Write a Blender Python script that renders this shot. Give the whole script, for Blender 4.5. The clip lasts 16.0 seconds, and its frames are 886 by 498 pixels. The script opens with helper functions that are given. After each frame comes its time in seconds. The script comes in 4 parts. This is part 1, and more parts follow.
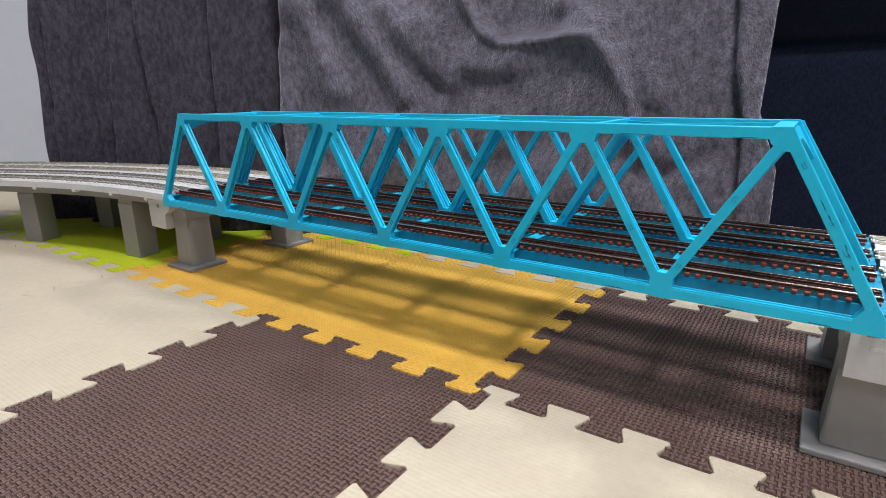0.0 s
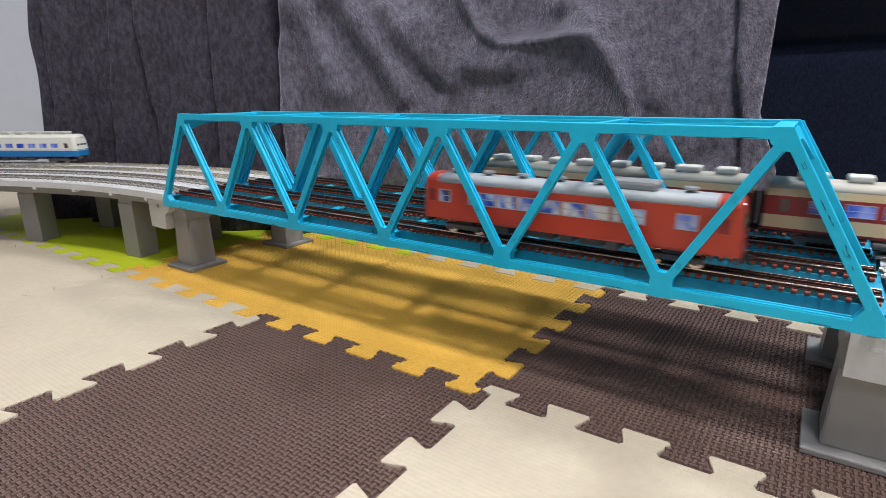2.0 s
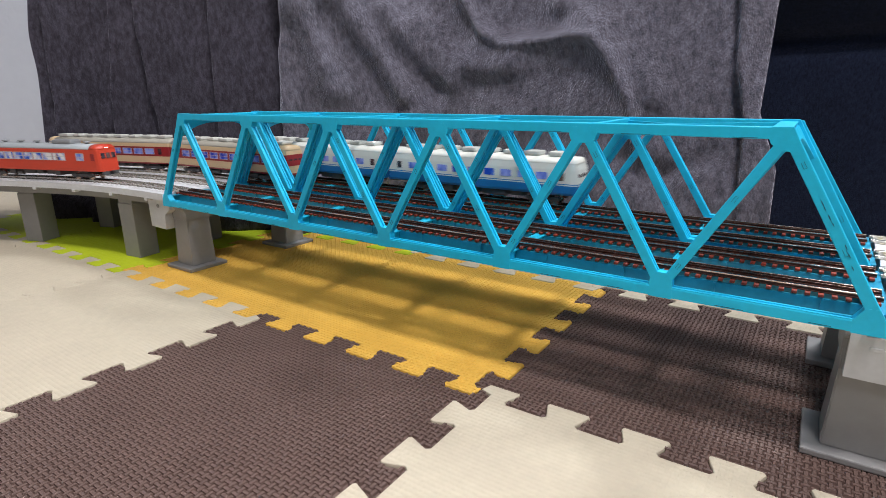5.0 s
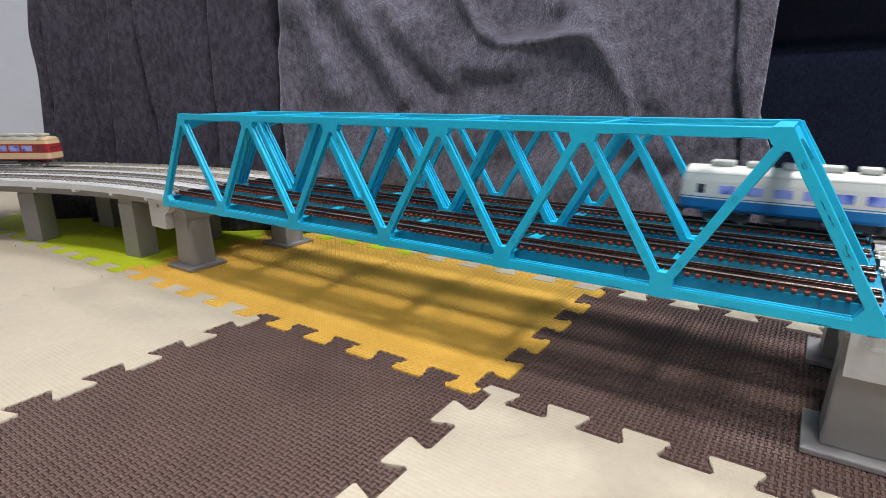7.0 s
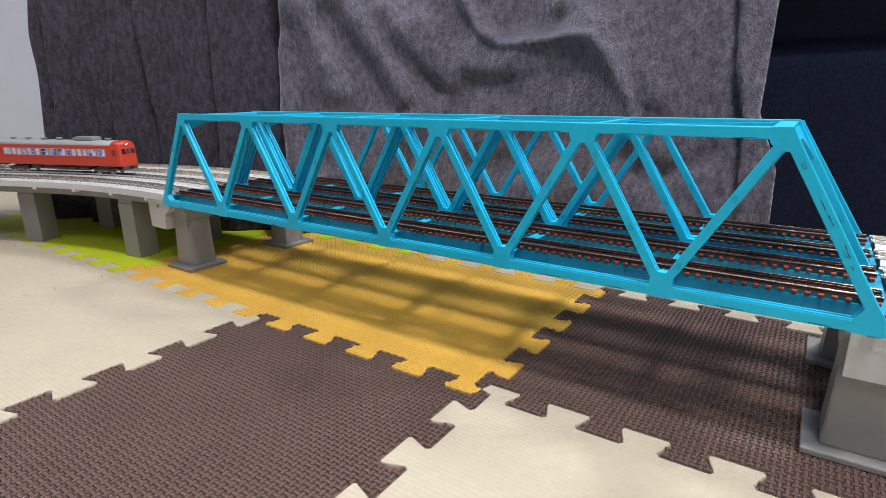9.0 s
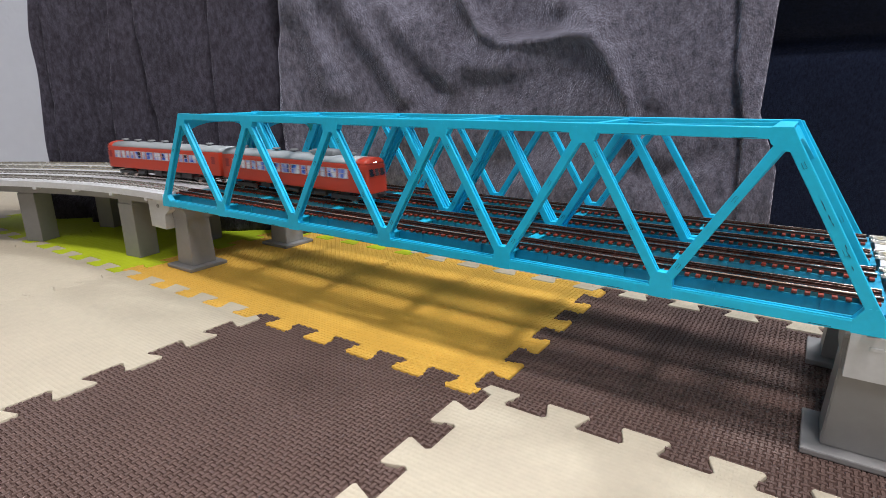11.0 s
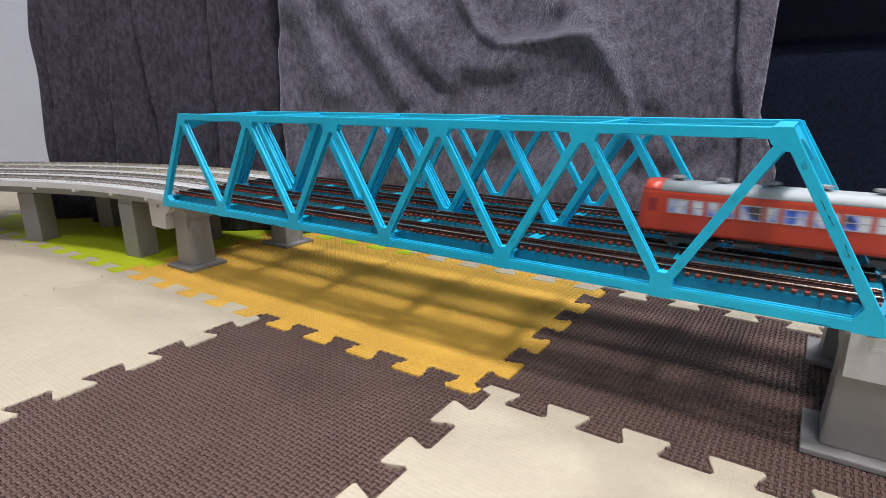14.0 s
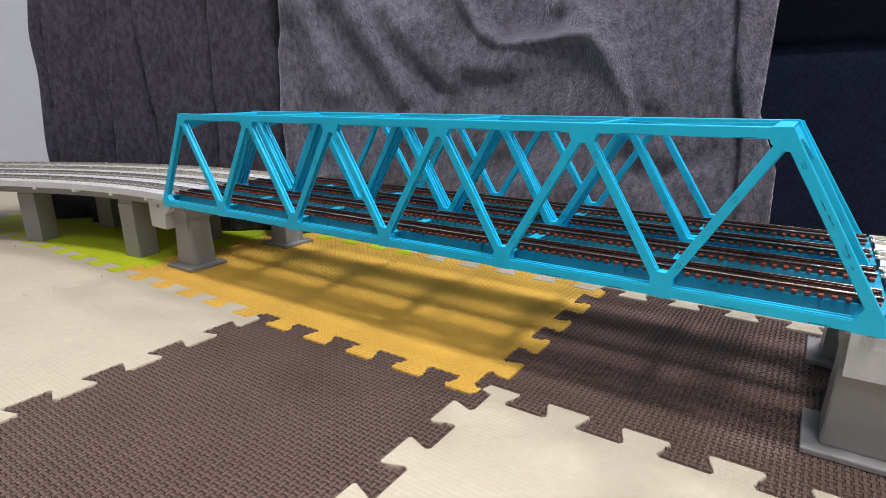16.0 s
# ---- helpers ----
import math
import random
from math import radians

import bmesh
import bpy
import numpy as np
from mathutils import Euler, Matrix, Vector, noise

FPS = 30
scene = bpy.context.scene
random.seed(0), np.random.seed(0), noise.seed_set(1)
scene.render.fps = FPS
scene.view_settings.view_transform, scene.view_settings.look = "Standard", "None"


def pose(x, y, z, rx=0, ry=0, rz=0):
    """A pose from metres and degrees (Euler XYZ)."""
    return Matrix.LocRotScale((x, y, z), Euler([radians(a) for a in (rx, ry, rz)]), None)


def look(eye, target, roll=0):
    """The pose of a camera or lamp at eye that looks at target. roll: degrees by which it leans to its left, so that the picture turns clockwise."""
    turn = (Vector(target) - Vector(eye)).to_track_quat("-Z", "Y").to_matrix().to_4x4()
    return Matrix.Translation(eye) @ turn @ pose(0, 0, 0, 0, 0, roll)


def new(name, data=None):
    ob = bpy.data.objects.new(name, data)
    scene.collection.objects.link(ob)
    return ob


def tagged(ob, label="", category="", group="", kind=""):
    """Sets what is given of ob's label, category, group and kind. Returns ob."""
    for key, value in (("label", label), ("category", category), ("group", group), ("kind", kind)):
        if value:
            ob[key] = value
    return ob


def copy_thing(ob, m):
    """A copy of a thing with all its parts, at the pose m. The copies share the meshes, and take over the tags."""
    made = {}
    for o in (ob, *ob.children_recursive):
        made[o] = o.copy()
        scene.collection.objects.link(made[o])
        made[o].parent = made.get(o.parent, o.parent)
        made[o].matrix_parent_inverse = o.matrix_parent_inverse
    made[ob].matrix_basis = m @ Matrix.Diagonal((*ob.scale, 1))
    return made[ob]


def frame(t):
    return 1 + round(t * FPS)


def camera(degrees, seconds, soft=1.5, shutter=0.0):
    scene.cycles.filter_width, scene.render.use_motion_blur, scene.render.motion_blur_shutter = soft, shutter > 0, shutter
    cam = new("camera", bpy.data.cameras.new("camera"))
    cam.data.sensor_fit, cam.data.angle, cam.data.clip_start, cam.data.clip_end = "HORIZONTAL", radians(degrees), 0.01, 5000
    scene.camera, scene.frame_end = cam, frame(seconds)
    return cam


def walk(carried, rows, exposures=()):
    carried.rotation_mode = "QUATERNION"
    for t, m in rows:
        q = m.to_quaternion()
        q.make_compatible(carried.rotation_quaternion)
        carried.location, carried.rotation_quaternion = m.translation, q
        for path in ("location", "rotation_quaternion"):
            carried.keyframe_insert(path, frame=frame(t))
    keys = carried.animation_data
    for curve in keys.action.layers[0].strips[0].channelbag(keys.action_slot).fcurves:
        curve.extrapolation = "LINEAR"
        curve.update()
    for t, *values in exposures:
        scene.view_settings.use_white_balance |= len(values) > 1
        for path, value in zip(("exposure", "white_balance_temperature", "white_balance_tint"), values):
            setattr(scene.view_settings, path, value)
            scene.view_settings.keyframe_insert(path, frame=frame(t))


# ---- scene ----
# Camera: stands still on a small stand beside the model railway.
EYE = Vector((0.3645, -0.1999, 0.1214))
AIM = EYE + Vector((-0.5373, 0.7982, -0.2723))
cam = camera(77.89, 16.0, 0.6, 0.38)
walk(cam, [(0.0, look(EYE, AIM, -0.453)), (16.0, look(EYE, AIM, -0.453))])

# ---- light ----
world = bpy.data.worlds.new("room_world")
scene.world = world
world.use_nodes = True
world.node_tree.nodes["Background"].inputs[0].default_value = (0.9, 0.95, 1.0, 1)
world.node_tree.nodes["Background"].inputs[1].default_value = 0.01
scene.view_settings.exposure = 0.0


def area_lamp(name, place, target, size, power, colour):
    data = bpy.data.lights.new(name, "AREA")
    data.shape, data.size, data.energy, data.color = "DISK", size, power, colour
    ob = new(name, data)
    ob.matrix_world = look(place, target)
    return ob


# All unseen: two set by shadows and glints, the third an added front fill.
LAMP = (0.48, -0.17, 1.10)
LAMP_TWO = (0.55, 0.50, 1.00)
FILL_LAMP = (0.95, -1.00, 1.60)
area_lamp("unseen_lamp_glow", LAMP, (LAMP[0], LAMP[1], 0), 0.17, 9.3, (1.0, 0.955, 0.955))
area_lamp("unseen_lamp_glow", LAMP_TWO, (LAMP_TWO[0], LAMP_TWO[1], 0), 0.20, 8.0, (0.93, 0.97, 1.0))
area_lamp("unseen_lamp_glow", FILL_LAMP, (0.35, 0.0, 0.05), 0.50, 9, (0.97, 0.97, 1.0))

# ---- measures ----
PANEL = 0.065                      # truss panel
SPAN = 6 * PANEL
RAIL = 0.0586                      # top of the rails
TIE = 0.0570                       # top of the ties
TRACKS = (0.0165, 0.0452, 0.0737, 0.1027)
BEND = -0.01                       # x at which the curve begins
CENTRE = TRACKS[3] - 0.56          # y of the curve's centre
EAST = 1.10                        # end of the straight
SWEEP = 1.75                       # radians of curve that are built


def on_track(y, s):
    """Point and heading at the distance s along the track whose straight lies at y."""
    r = y - CENTRE
    if s >= BEND:
        return Vector((s, y, 0)), 0.0
    a = (BEND - s) / r
    return Vector((BEND - r * math.sin(a), CENTRE + r * math.cos(a), 0)), a


# ---- mesh helpers ----
def add_box(bm, size, m=Matrix(), bevel=0.0):
    made = bmesh.ops.create_cube(bm, size=1.0, matrix=m @ Matrix.Diagonal((*size, 1)))
    if bevel:
        edges = {e for v in made["verts"] for e in v.link_edges}
        bmesh.ops.bevel(bm, geom=list(edges), offset=bevel, segments=2, affect="EDGES", profile=0.5)


def box_at(bm, lo, hi, bevel=0.0):
    lo, hi = Vector(lo), Vector(hi)
    add_box(bm, hi - lo, Matrix.Translation((lo + hi) / 2), bevel)


def add_cyl(bm, r1, r2, h, m=Matrix(), seg=16):
    bmesh.ops.create_cone(bm, cap_ends=True, segments=seg, radius1=r1, radius2=r2, depth=h, matrix=m)


def add_prism(bm, outline, y0, y1):
    """A plate with the outline (x, z), from y0 to y1."""
    a = [bm.verts.new((x, y0, z)) for x, z in outline]
    b = [bm.verts.new((x, y1, z)) for x, z in outline]
    bm.faces.new(a)
    bm.faces.new(b[::-1])
    n = len(a)
    for i in range(n):
        bm.faces.new((a[i], b[i], b[(i + 1) % n], a[(i + 1) % n]))


def beam(bm, p, q, wide, y0, y1, bevel=0.0003):
    """A bar in a plane of constant y from (x, z) p to q."""
    p, q = Vector((p[0], p[1])), Vector((q[0], q[1]))
    d = q - p
    m = Matrix.Translation(((p.x + q.x) / 2, (y0 + y1) / 2, (p.y + q.y) / 2)) @ Matrix.Rotation(-math.atan2(d.y, d.x), 4, "Y")
    add_box(bm, (d.length, y1 - y0, wide), m, bevel)


def mesh_of(name, bm, materials, smooth=False):
    bmesh.ops.recalc_face_normals(bm, faces=bm.faces)
    data = bpy.data.meshes.new(name)
    bm.to_mesh(data)
    bm.free()
    for mat in materials if isinstance(materials, (list, tuple)) else [materials]:
        data.materials.append(mat)
    if smooth:
        for poly in data.polygons:
            poly.use_smooth = True
    return data


def part(name, bm, material, parent=None, label="", smooth=False):
    ob = new(name, mesh_of(name, bm, material, smooth))
    ob.parent = parent
    return tagged(ob, label)


def base(name, label, category, group="", kind=""):
    ob = new(name)
    ob.empty_display_size = 0.02
    return tagged(ob, label, category, group, kind)


# ---- materials ----
def material(name, colour, rough=0.5, metal=0.0, vary=0.12, scale=60.0, bump=0.0, bump_scale=400.0, spec=0.5, random_tint=0.0):
    mat = bpy.data.materials.new(name)
    mat.use_nodes = True
    nt = mat.node_tree
    b = nt.nodes["Principled BSDF"]
    b.inputs["Roughness"].default_value = rough
    b.inputs["Metallic"].default_value = metal
    b.inputs["Specular IOR Level"].default_value = spec
    co = nt.nodes.new("ShaderNodeTexCoord")
    n1 = nt.nodes.new("ShaderNodeTexNoise")
    n1.inputs["Scale"].default_value, n1.inputs["Detail"].default_value = scale, 6
    n2 = nt.nodes.new("ShaderNodeTexNoise")
    n2.inputs["Scale"].default_value, n2.inputs["Detail"].default_value = scale * 9, 3
    nt.links.new(co.outputs["Object"], n1.inputs["Vector"])
    nt.links.new(co.outputs["Object"], n2.inputs["Vector"])
    add = nt.nodes.new("ShaderNodeMath")
    add.operation = "ADD"
    nt.links.new(n1.outputs["Fac"], add.inputs[0])
    nt.links.new(n2.outputs["Fac"], add.inputs[1])
    rng = nt.nodes.new("ShaderNodeMapRange")
    rng.inputs[1].default_value, rng.inputs[2].default_value = 0.6, 1.4
    rng.inputs[3].default_value, rng.inputs[4].default_value = 1 - vary, 1 + vary
    nt.links.new(add.outputs[0], rng.inputs[0])
    hsv = nt.nodes.new("ShaderNodeHueSaturation")
    hsv.inputs["Color"].default_value = (*colour, 1)
    last = rng.outputs[0]
    if random_tint:
        info = nt.nodes.new("ShaderNodeObjectInfo")
        r2 = nt.nodes.new("ShaderNodeMapRange")
        r2.inputs[3].default_value, r2.inputs[4].default_value = 1 - random_tint, 1 + random_tint
        nt.links.new(info.outputs["Random"], r2.inputs[0])
        mul = nt.nodes.new("ShaderNodeMath")
        mul.operation = "MULTIPLY"
        nt.links.new(last, mul.inputs[0])
        nt.links.new(r2.outputs[0], mul.inputs[1])
        last = mul.outputs[0]
    nt.links.new(last, hsv.inputs["Value"])
    nt.links.new(hsv.outputs[0], b.inputs["Base Color"])
    rr = nt.nodes.new("ShaderNodeMapRange")
    rr.inputs[3].default_value, rr.inputs[4].default_value = max(0.03, rough - 0.1), min(1, rough + 0.1)
    nt.links.new(n1.outputs["Fac"], rr.inputs[0])
    nt.links.new(rr.outputs[0], b.inputs["Roughness"])
    if bump:
        n3 = nt.nodes.new("ShaderNodeTexNoise")
        n3.inputs["Scale"].default_value, n3.inputs["Detail"].default_value = bump_scale, 4
        nt.links.new(co.outputs["Object"], n3.inputs["Vector"])
        bp = nt.nodes.new("ShaderNodeBump")
        bp.inputs["Strength"].default_value, bp.inputs["Distance"].default_value = 1.0, bump
        nt.links.new(n3.outputs["Fac"], bp.inputs["Height"])
        nt.links.new(bp.outputs[0], b.inputs["Normal"])
    return mat


def foam(name, colour, cell, depth, rough=0.75):
    """Foam mat with a woven relief: short bars that lie across one another in turn."""
    mat = material(name, colour, rough, vary=0.07, scale=25, spec=0.3)
    nt = mat.node_tree
    b = nt.nodes["Principled BSDF"]
    co = nt.nodes.new("ShaderNodeTexCoord")
    sep = nt.nodes.new("ShaderNodeSeparateXYZ")
    nt.links.new(co.outputs["Object"], sep.inputs[0])

    def math_node(op, a, bb=None):
        n = nt.nodes.new("ShaderNodeMath")
        n.operation = op
        for i, v in enumerate((a, bb)):
            if v is None:
                continue
            if isinstance(v, (int, float)):
                n.inputs[i].default_value = v
            else:
                nt.links.new(v, n.inputs[i])
        return n.outputs[0]

    u = math_node("DIVIDE", sep.outputs["X"], cell)
    v = math_node("DIVIDE", sep.outputs["Y"], cell)
    odd = math_node("FLOORED_MODULO", math_node("ADD", math_node("FLOOR", u), math_node("FLOOR", v)), 2)
    pu = math_node("PINGPONG", u, 0.5)
    pv = math_node("PINGPONG", v, 0.5)
    long_u = math_node("MULTIPLY", math_node("POWER", math_node("MULTIPLY", pv, 2.0), 0.5), math_node("ADD", 0.55, pu))
    long_v = math_node("MULTIPLY", math_node("POWER", math_node("MULTIPLY", pu, 2.0), 0.5), math_node("ADD", 0.55, pv))
    mix = nt.nodes.new("ShaderNodeMix")
    nt.links.new(odd, mix.inputs[0])
    nt.links.new(long_u, mix.inputs[2])
    nt.links.new(long_v, mix.inputs[3])
    bp = nt.nodes.new("ShaderNodeBump")
    bp.inputs["Strength"].default_value, bp.inputs["Distance"].default_value = 1.0, depth
    nt.links.new(mix.outputs[0], bp.inputs["Height"])
    nt.links.new(bp.outputs[0], b.inputs["Normal"])
    return mat


def plush(name, colour, fibre=1.0, sheen=0.5):
    mat = material(name, colour, 0.95, vary=0.25, scale=30, spec=0.1)
    nt = mat.node_tree
    b = nt.nodes["Principled BSDF"]
    b.inputs["Sheen Weight"].default_value = sheen
    b.inputs["Sheen Roughness"].default_value = 0.35
    b.inputs["Sheen Tint"].default_value = (0.70, 0.70, 0.85, 1)
    co = nt.nodes.new("ShaderNodeTexCoord")
    mp = nt.nodes.new("ShaderNodeMapping")
    mp.inputs["Scale"].default_value = (1.0, 1.0, 0.5)
    mp.inputs["Rotation"].default_value = (0, 0.6, 0)
    n = nt.nodes.new("ShaderNodeTexNoise")
    n.inputs["Scale"].default_value, n.inputs["Detail"].default_value = 800 * fibre, 6
    n.inputs["Distortion"].default_value = 0.15
    nt.links.new(co.outputs["Object"], mp.inputs[0])
    nt.links.new(mp.outputs[0], n.inputs["Vector"])
    bp = nt.nodes.new("ShaderNodeBump")
    bp.inputs["Strength"].default_value, bp.inputs["Distance"].default_value = 1.0, 0.0016
    nt.links.new(n.outputs["Fac"], bp.inputs["Height"])
    nt.links.new(bp.outputs[0], b.inputs["Normal"])
    tuft = nt.nodes.new("ShaderNodeTexNoise")                # brushed pile, lighter and darker
    tuft.inputs["Scale"].default_value, tuft.inputs["Detail"].default_value = 230 * fibre, 8
    tuft.inputs["Roughness"].default_value = 0.72
    nt.links.new(mp.outputs[0], tuft.inputs["Vector"])
    pile = nt.nodes.new("ShaderNodeMapRange")
    pile.inputs[1].default_value, pile.inputs[2].default_value = 0.36, 0.64
    pile.inputs[3].default_value, pile.inputs[4].default_value = 0.58, 1.42
    nt.links.new(tuft.outputs["Fac"], pile.inputs[0])
    tint = nt.nodes.new("ShaderNodeHueSaturation")
    nt.links.new(b.inputs["Base Color"].links[0].from_socket, tint.inputs["Color"])
    nt.links.new(pile.outputs[0], tint.inputs["Value"])
    nt.links.new(tint.outputs[0], b.inputs["Base Color"])
    return mat


def glow(name, colour, strength):
    mat = bpy.data.materials.new(name)
    mat.use_nodes = True
    b = mat.node_tree.nodes["Principled BSDF"]
    b.inputs["Base Color"].default_value = (*colour, 1)
    b.inputs["Emission Color"].default_value = (*colour, 1)
    b.inputs["Emission Strength"].default_value = strength
    return mat


M_BLUE = material("cyan_paint", (0.012, 0.49, 0.76), 0.45, vary=0.08, scale=40, bump=0.00006, bump_scale=900, spec=0.3)
# Darker blue than the trusses, for the stringers and the end floor beams.
M_STRINGER = material("deep_blue", (0.006, 0.27, 0.46), 0.4, vary=0.15, scale=60)
M_SEAM = material("dark_blue_seam", (0.004, 0.07, 0.12), 0.6)
M_TRACKPLATE = material("brown_track_plate", (0.05, 0.018, 0.012), 0.6, vary=0.25, scale=200)
M_TIE = material("red_brown_tie", (0.23, 0.034, 0.018), 0.6, vary=0.2, scale=200, random_tint=0.25)
M_RAIL = material("brown_rail", (0.60, 0.48, 0.42), 0.2, metal=0.9, vary=0.25, scale=120)
M_GUARD = material("dark_guard_rail", (0.12, 0.07, 0.055), 0.25, metal=0.8, vary=0.25, scale=120)
M_SILVER = material("nickel_rail", (0.62, 0.60, 0.55), 0.25, metal=1.0, vary=0.15, scale=150)
M_GREY_TIE = material("grey_tie", (0.15, 0.135, 0.12), 0.7, vary=0.2, scale=200)
M_CONCRETE = material("grey_plastic", (0.27, 0.265, 0.265), 0.5, vary=0.06, scale=30, bump=0.00005, bump_scale=700)
M_DECK = material("pale_grey_deck", (0.60, 0.61, 0.63), 0.55, vary=0.08, scale=40, bump=0.00008, bump_scale=900)
M_BEIGE_TIE = material("beige_tie", (0.42, 0.38, 0.28), 0.7, vary=0.2, scale=200)
M_BALLAST = material("pale_ballast", (0.58, 0.585, 0.60), 0.85, vary=0.35, scale=300, bump=0.0004, bump_scale=1400)
M_BLACK = material("black_plastic", (0.015, 0.015, 0.017), 0.5)
M_CREAM = foam("cream_foam", (0.55, 0.485, 0.375), 0.0021, 0.00016)
M_BROWN = material("brown_foam", (0.136, 0.087, 0.075), 0.46, vary=0.12, scale=30, bump=0.00008, bump_scale=2500, spec=0.4)
M_YELLOW = material("yellow_foam", (0.72, 0.43, 0.075), 0.6, vary=0.08, scale=30, bump=0.00008, bump_scale=2500, spec=0.35)
M_GREEN = foam("green_foam", (0.50, 0.60, 0.02), 0.0040, 0.0002)
M_PLUSH = plush("grey_plush", (0.112, 0.106, 0.134), 1.0, 1.0)
M_PLUSH_DARK = plush("dark_violet_plush", (0.062, 0.057, 0.076), 1.0, 0.25)
M_NAVY = plush("navy_cloth", (0.011, 0.016, 0.036), 3.0, 0.05)
M_WALL = material("white_wall", (0.50, 0.52, 0.58), 0.8, vary=0.03, scale=8, bump=0.0004, bump_scale=150)
# Unseen walls and ceiling, kept grey to hold down bounced light.
M_UNSEEN = material("unseen_room_grey", (0.32, 0.32, 0.34), 0.9, vary=0.05, scale=8)
M_WOOD = material("floor_board", (0.35, 0.24, 0.15), 0.5, vary=0.2, scale=12)

# ---- room ----
def slab(name, lo, hi, mat, label, category):
    bm = bmesh.new()
    box_at(bm, lo, hi)
    ob = part(name, bm, mat)
    return tagged(ob, label, category, kind="structure")


slab("wall_north", (-0.76, 0.62, -0.02), (1.6, 0.72, 2.4), M_WALL, "plain white painted room wall", "wall")
slab("wall_south", (-0.76, -1.7, -0.02), (1.6, -1.6, 2.4), M_UNSEEN, "plain room wall", "wall")
slab("wall_west", (-0.86, -1.7, -0.02), (-0.76, 0.72, 2.4), M_WALL, "plain room wall", "wall")
slab("wall_east", (1.6, -1.7, -0.02), (1.7, 0.72, 2.4), M_UNSEEN, "plain room wall", "wall")
slab("ceiling", (-0.86, -1.7, 2.4), (1.7, 0.72, 2.5), M_UNSEEN, "plain grey room ceiling out of view", "ceiling")
floor = slab("floor", (-0.76, -1.6, -0.06), (1.6, 0.62, -0.009), M_WOOD, "room floor under interlocking foam play mats", "floor")

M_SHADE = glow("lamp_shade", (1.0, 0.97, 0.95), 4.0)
# Lamp bodies with glowing shades, added out of view, one for the front fill.
for at in (LAMP, LAMP_TWO, FILL_LAMP):
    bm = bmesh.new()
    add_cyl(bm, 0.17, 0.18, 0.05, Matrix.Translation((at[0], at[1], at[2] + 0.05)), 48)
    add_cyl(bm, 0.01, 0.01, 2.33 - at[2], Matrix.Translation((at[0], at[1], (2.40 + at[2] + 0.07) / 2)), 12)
    tagged(part("unseen_lamp", bm, M_SHADE), "round white lamp added out of view, switched on", "lamp", "ceiling lamps")

# interlocking mats: pitch, corner and turn of the grid
TILE, TILE_O, TILE_A = 0.1494, Vector((0.1116, -0.0166, 0)), -0.0057


def seam(first):
    """Dovetailed seam from 0 to 1: pairs of (along, across), five teeth."""
    pts = []
    for k in range(10):
        side = first if k % 2 == 0 else -first
        lo = 0.0 if k == 0 else 0.1 * k - 0.010
        hi = 1.0 if k == 9 else 0.1 * (k + 1) + 0.010
        d = 0.036 * side
        if k > 0:
            pts.append((lo, d * 0.75))
        pts.append((lo + 0.007 if k else 0.0, d if k else 0.0))
        pts.append((hi - 0.007 if k < 9 else 1.0, d if k < 9 else 0.0))
        if k < 9:
            pts.append((hi, d * 0.75))
        if k == 0:
            pts.insert(1, (0.012, d))
        if k == 9:
            pts.insert(-1, (0.988, d))
    return pts


def tile_ring():
    low = [(s, d) for s, d in seam(1)]
    right = [(1 + d, s) for s, d in seam(-1)]
    top = [(s, 1 + d) for s, d in seam(1)][::-1]
    left = [(d, s) for s, d in seam(-1)][::-1]
    return low[:-1] + right[:-1] + top[:-1] + left[:-1]


def inside(ring, x, y):
    odd = False
    for (ax, ay), (bx, by) in zip(ring, ring[1:] + ring[:1]):
        if (ay > y) != (by > y) and x < (bx - ax) * (y - ay) / (by - ay) + ax:
            odd = not odd
    return odd


def weave_mesh(mat, depth, n=66):
    """Short raised bars that lie across one another in turn, over a whole tile."""
    ring = tile_ring()
    verts, faces = [], []
    pitch = 1.0 / n
    rnd = random.Random(7)
    for i in range(-3, n + 3):
        for j in range(-3, n + 3):
            cx, cy = (i + 0.5) * pitch, (j + 0.5) * pitch
            if not all(inside(ring, cx + a * pitch, cy + b * pitch) for a, b in ((-0.3, 0), (0.3, 0), (0, -0.3), (0, 0.3))):
                continue
            along = (i + j) % 2
            k = len(verts)
            lift = rnd.uniform(0.92, 1.08)
            for a in (-0.82, -0.56, 0.56, 0.82):
                for b, hb in ((-0.35, 0.0), (-0.23, 0.9), (0.23, 0.9), (0.35, 0.0)):
                    ha = 0.05 if abs(a) > 0.7 else 1.0
                    dx, dy = (a, b) if along else (b, a)
                    verts.append(((cx + dx * pitch) * TILE, (cy + dy * pitch) * TILE, -1.02 * depth + 1.10 * depth * ha * hb * lift))
            for p in range(3):
                for q in range(3):
                    m = k + p * 4 + q
                    f = (m, m + 4, m + 5, m + 1)
                    faces.append(f if along else f[::-1])
    data = bpy.data.meshes.new("woven_relief")
    data.from_pydata(verts, [], faces)
    data.materials.append(mat)
    return data


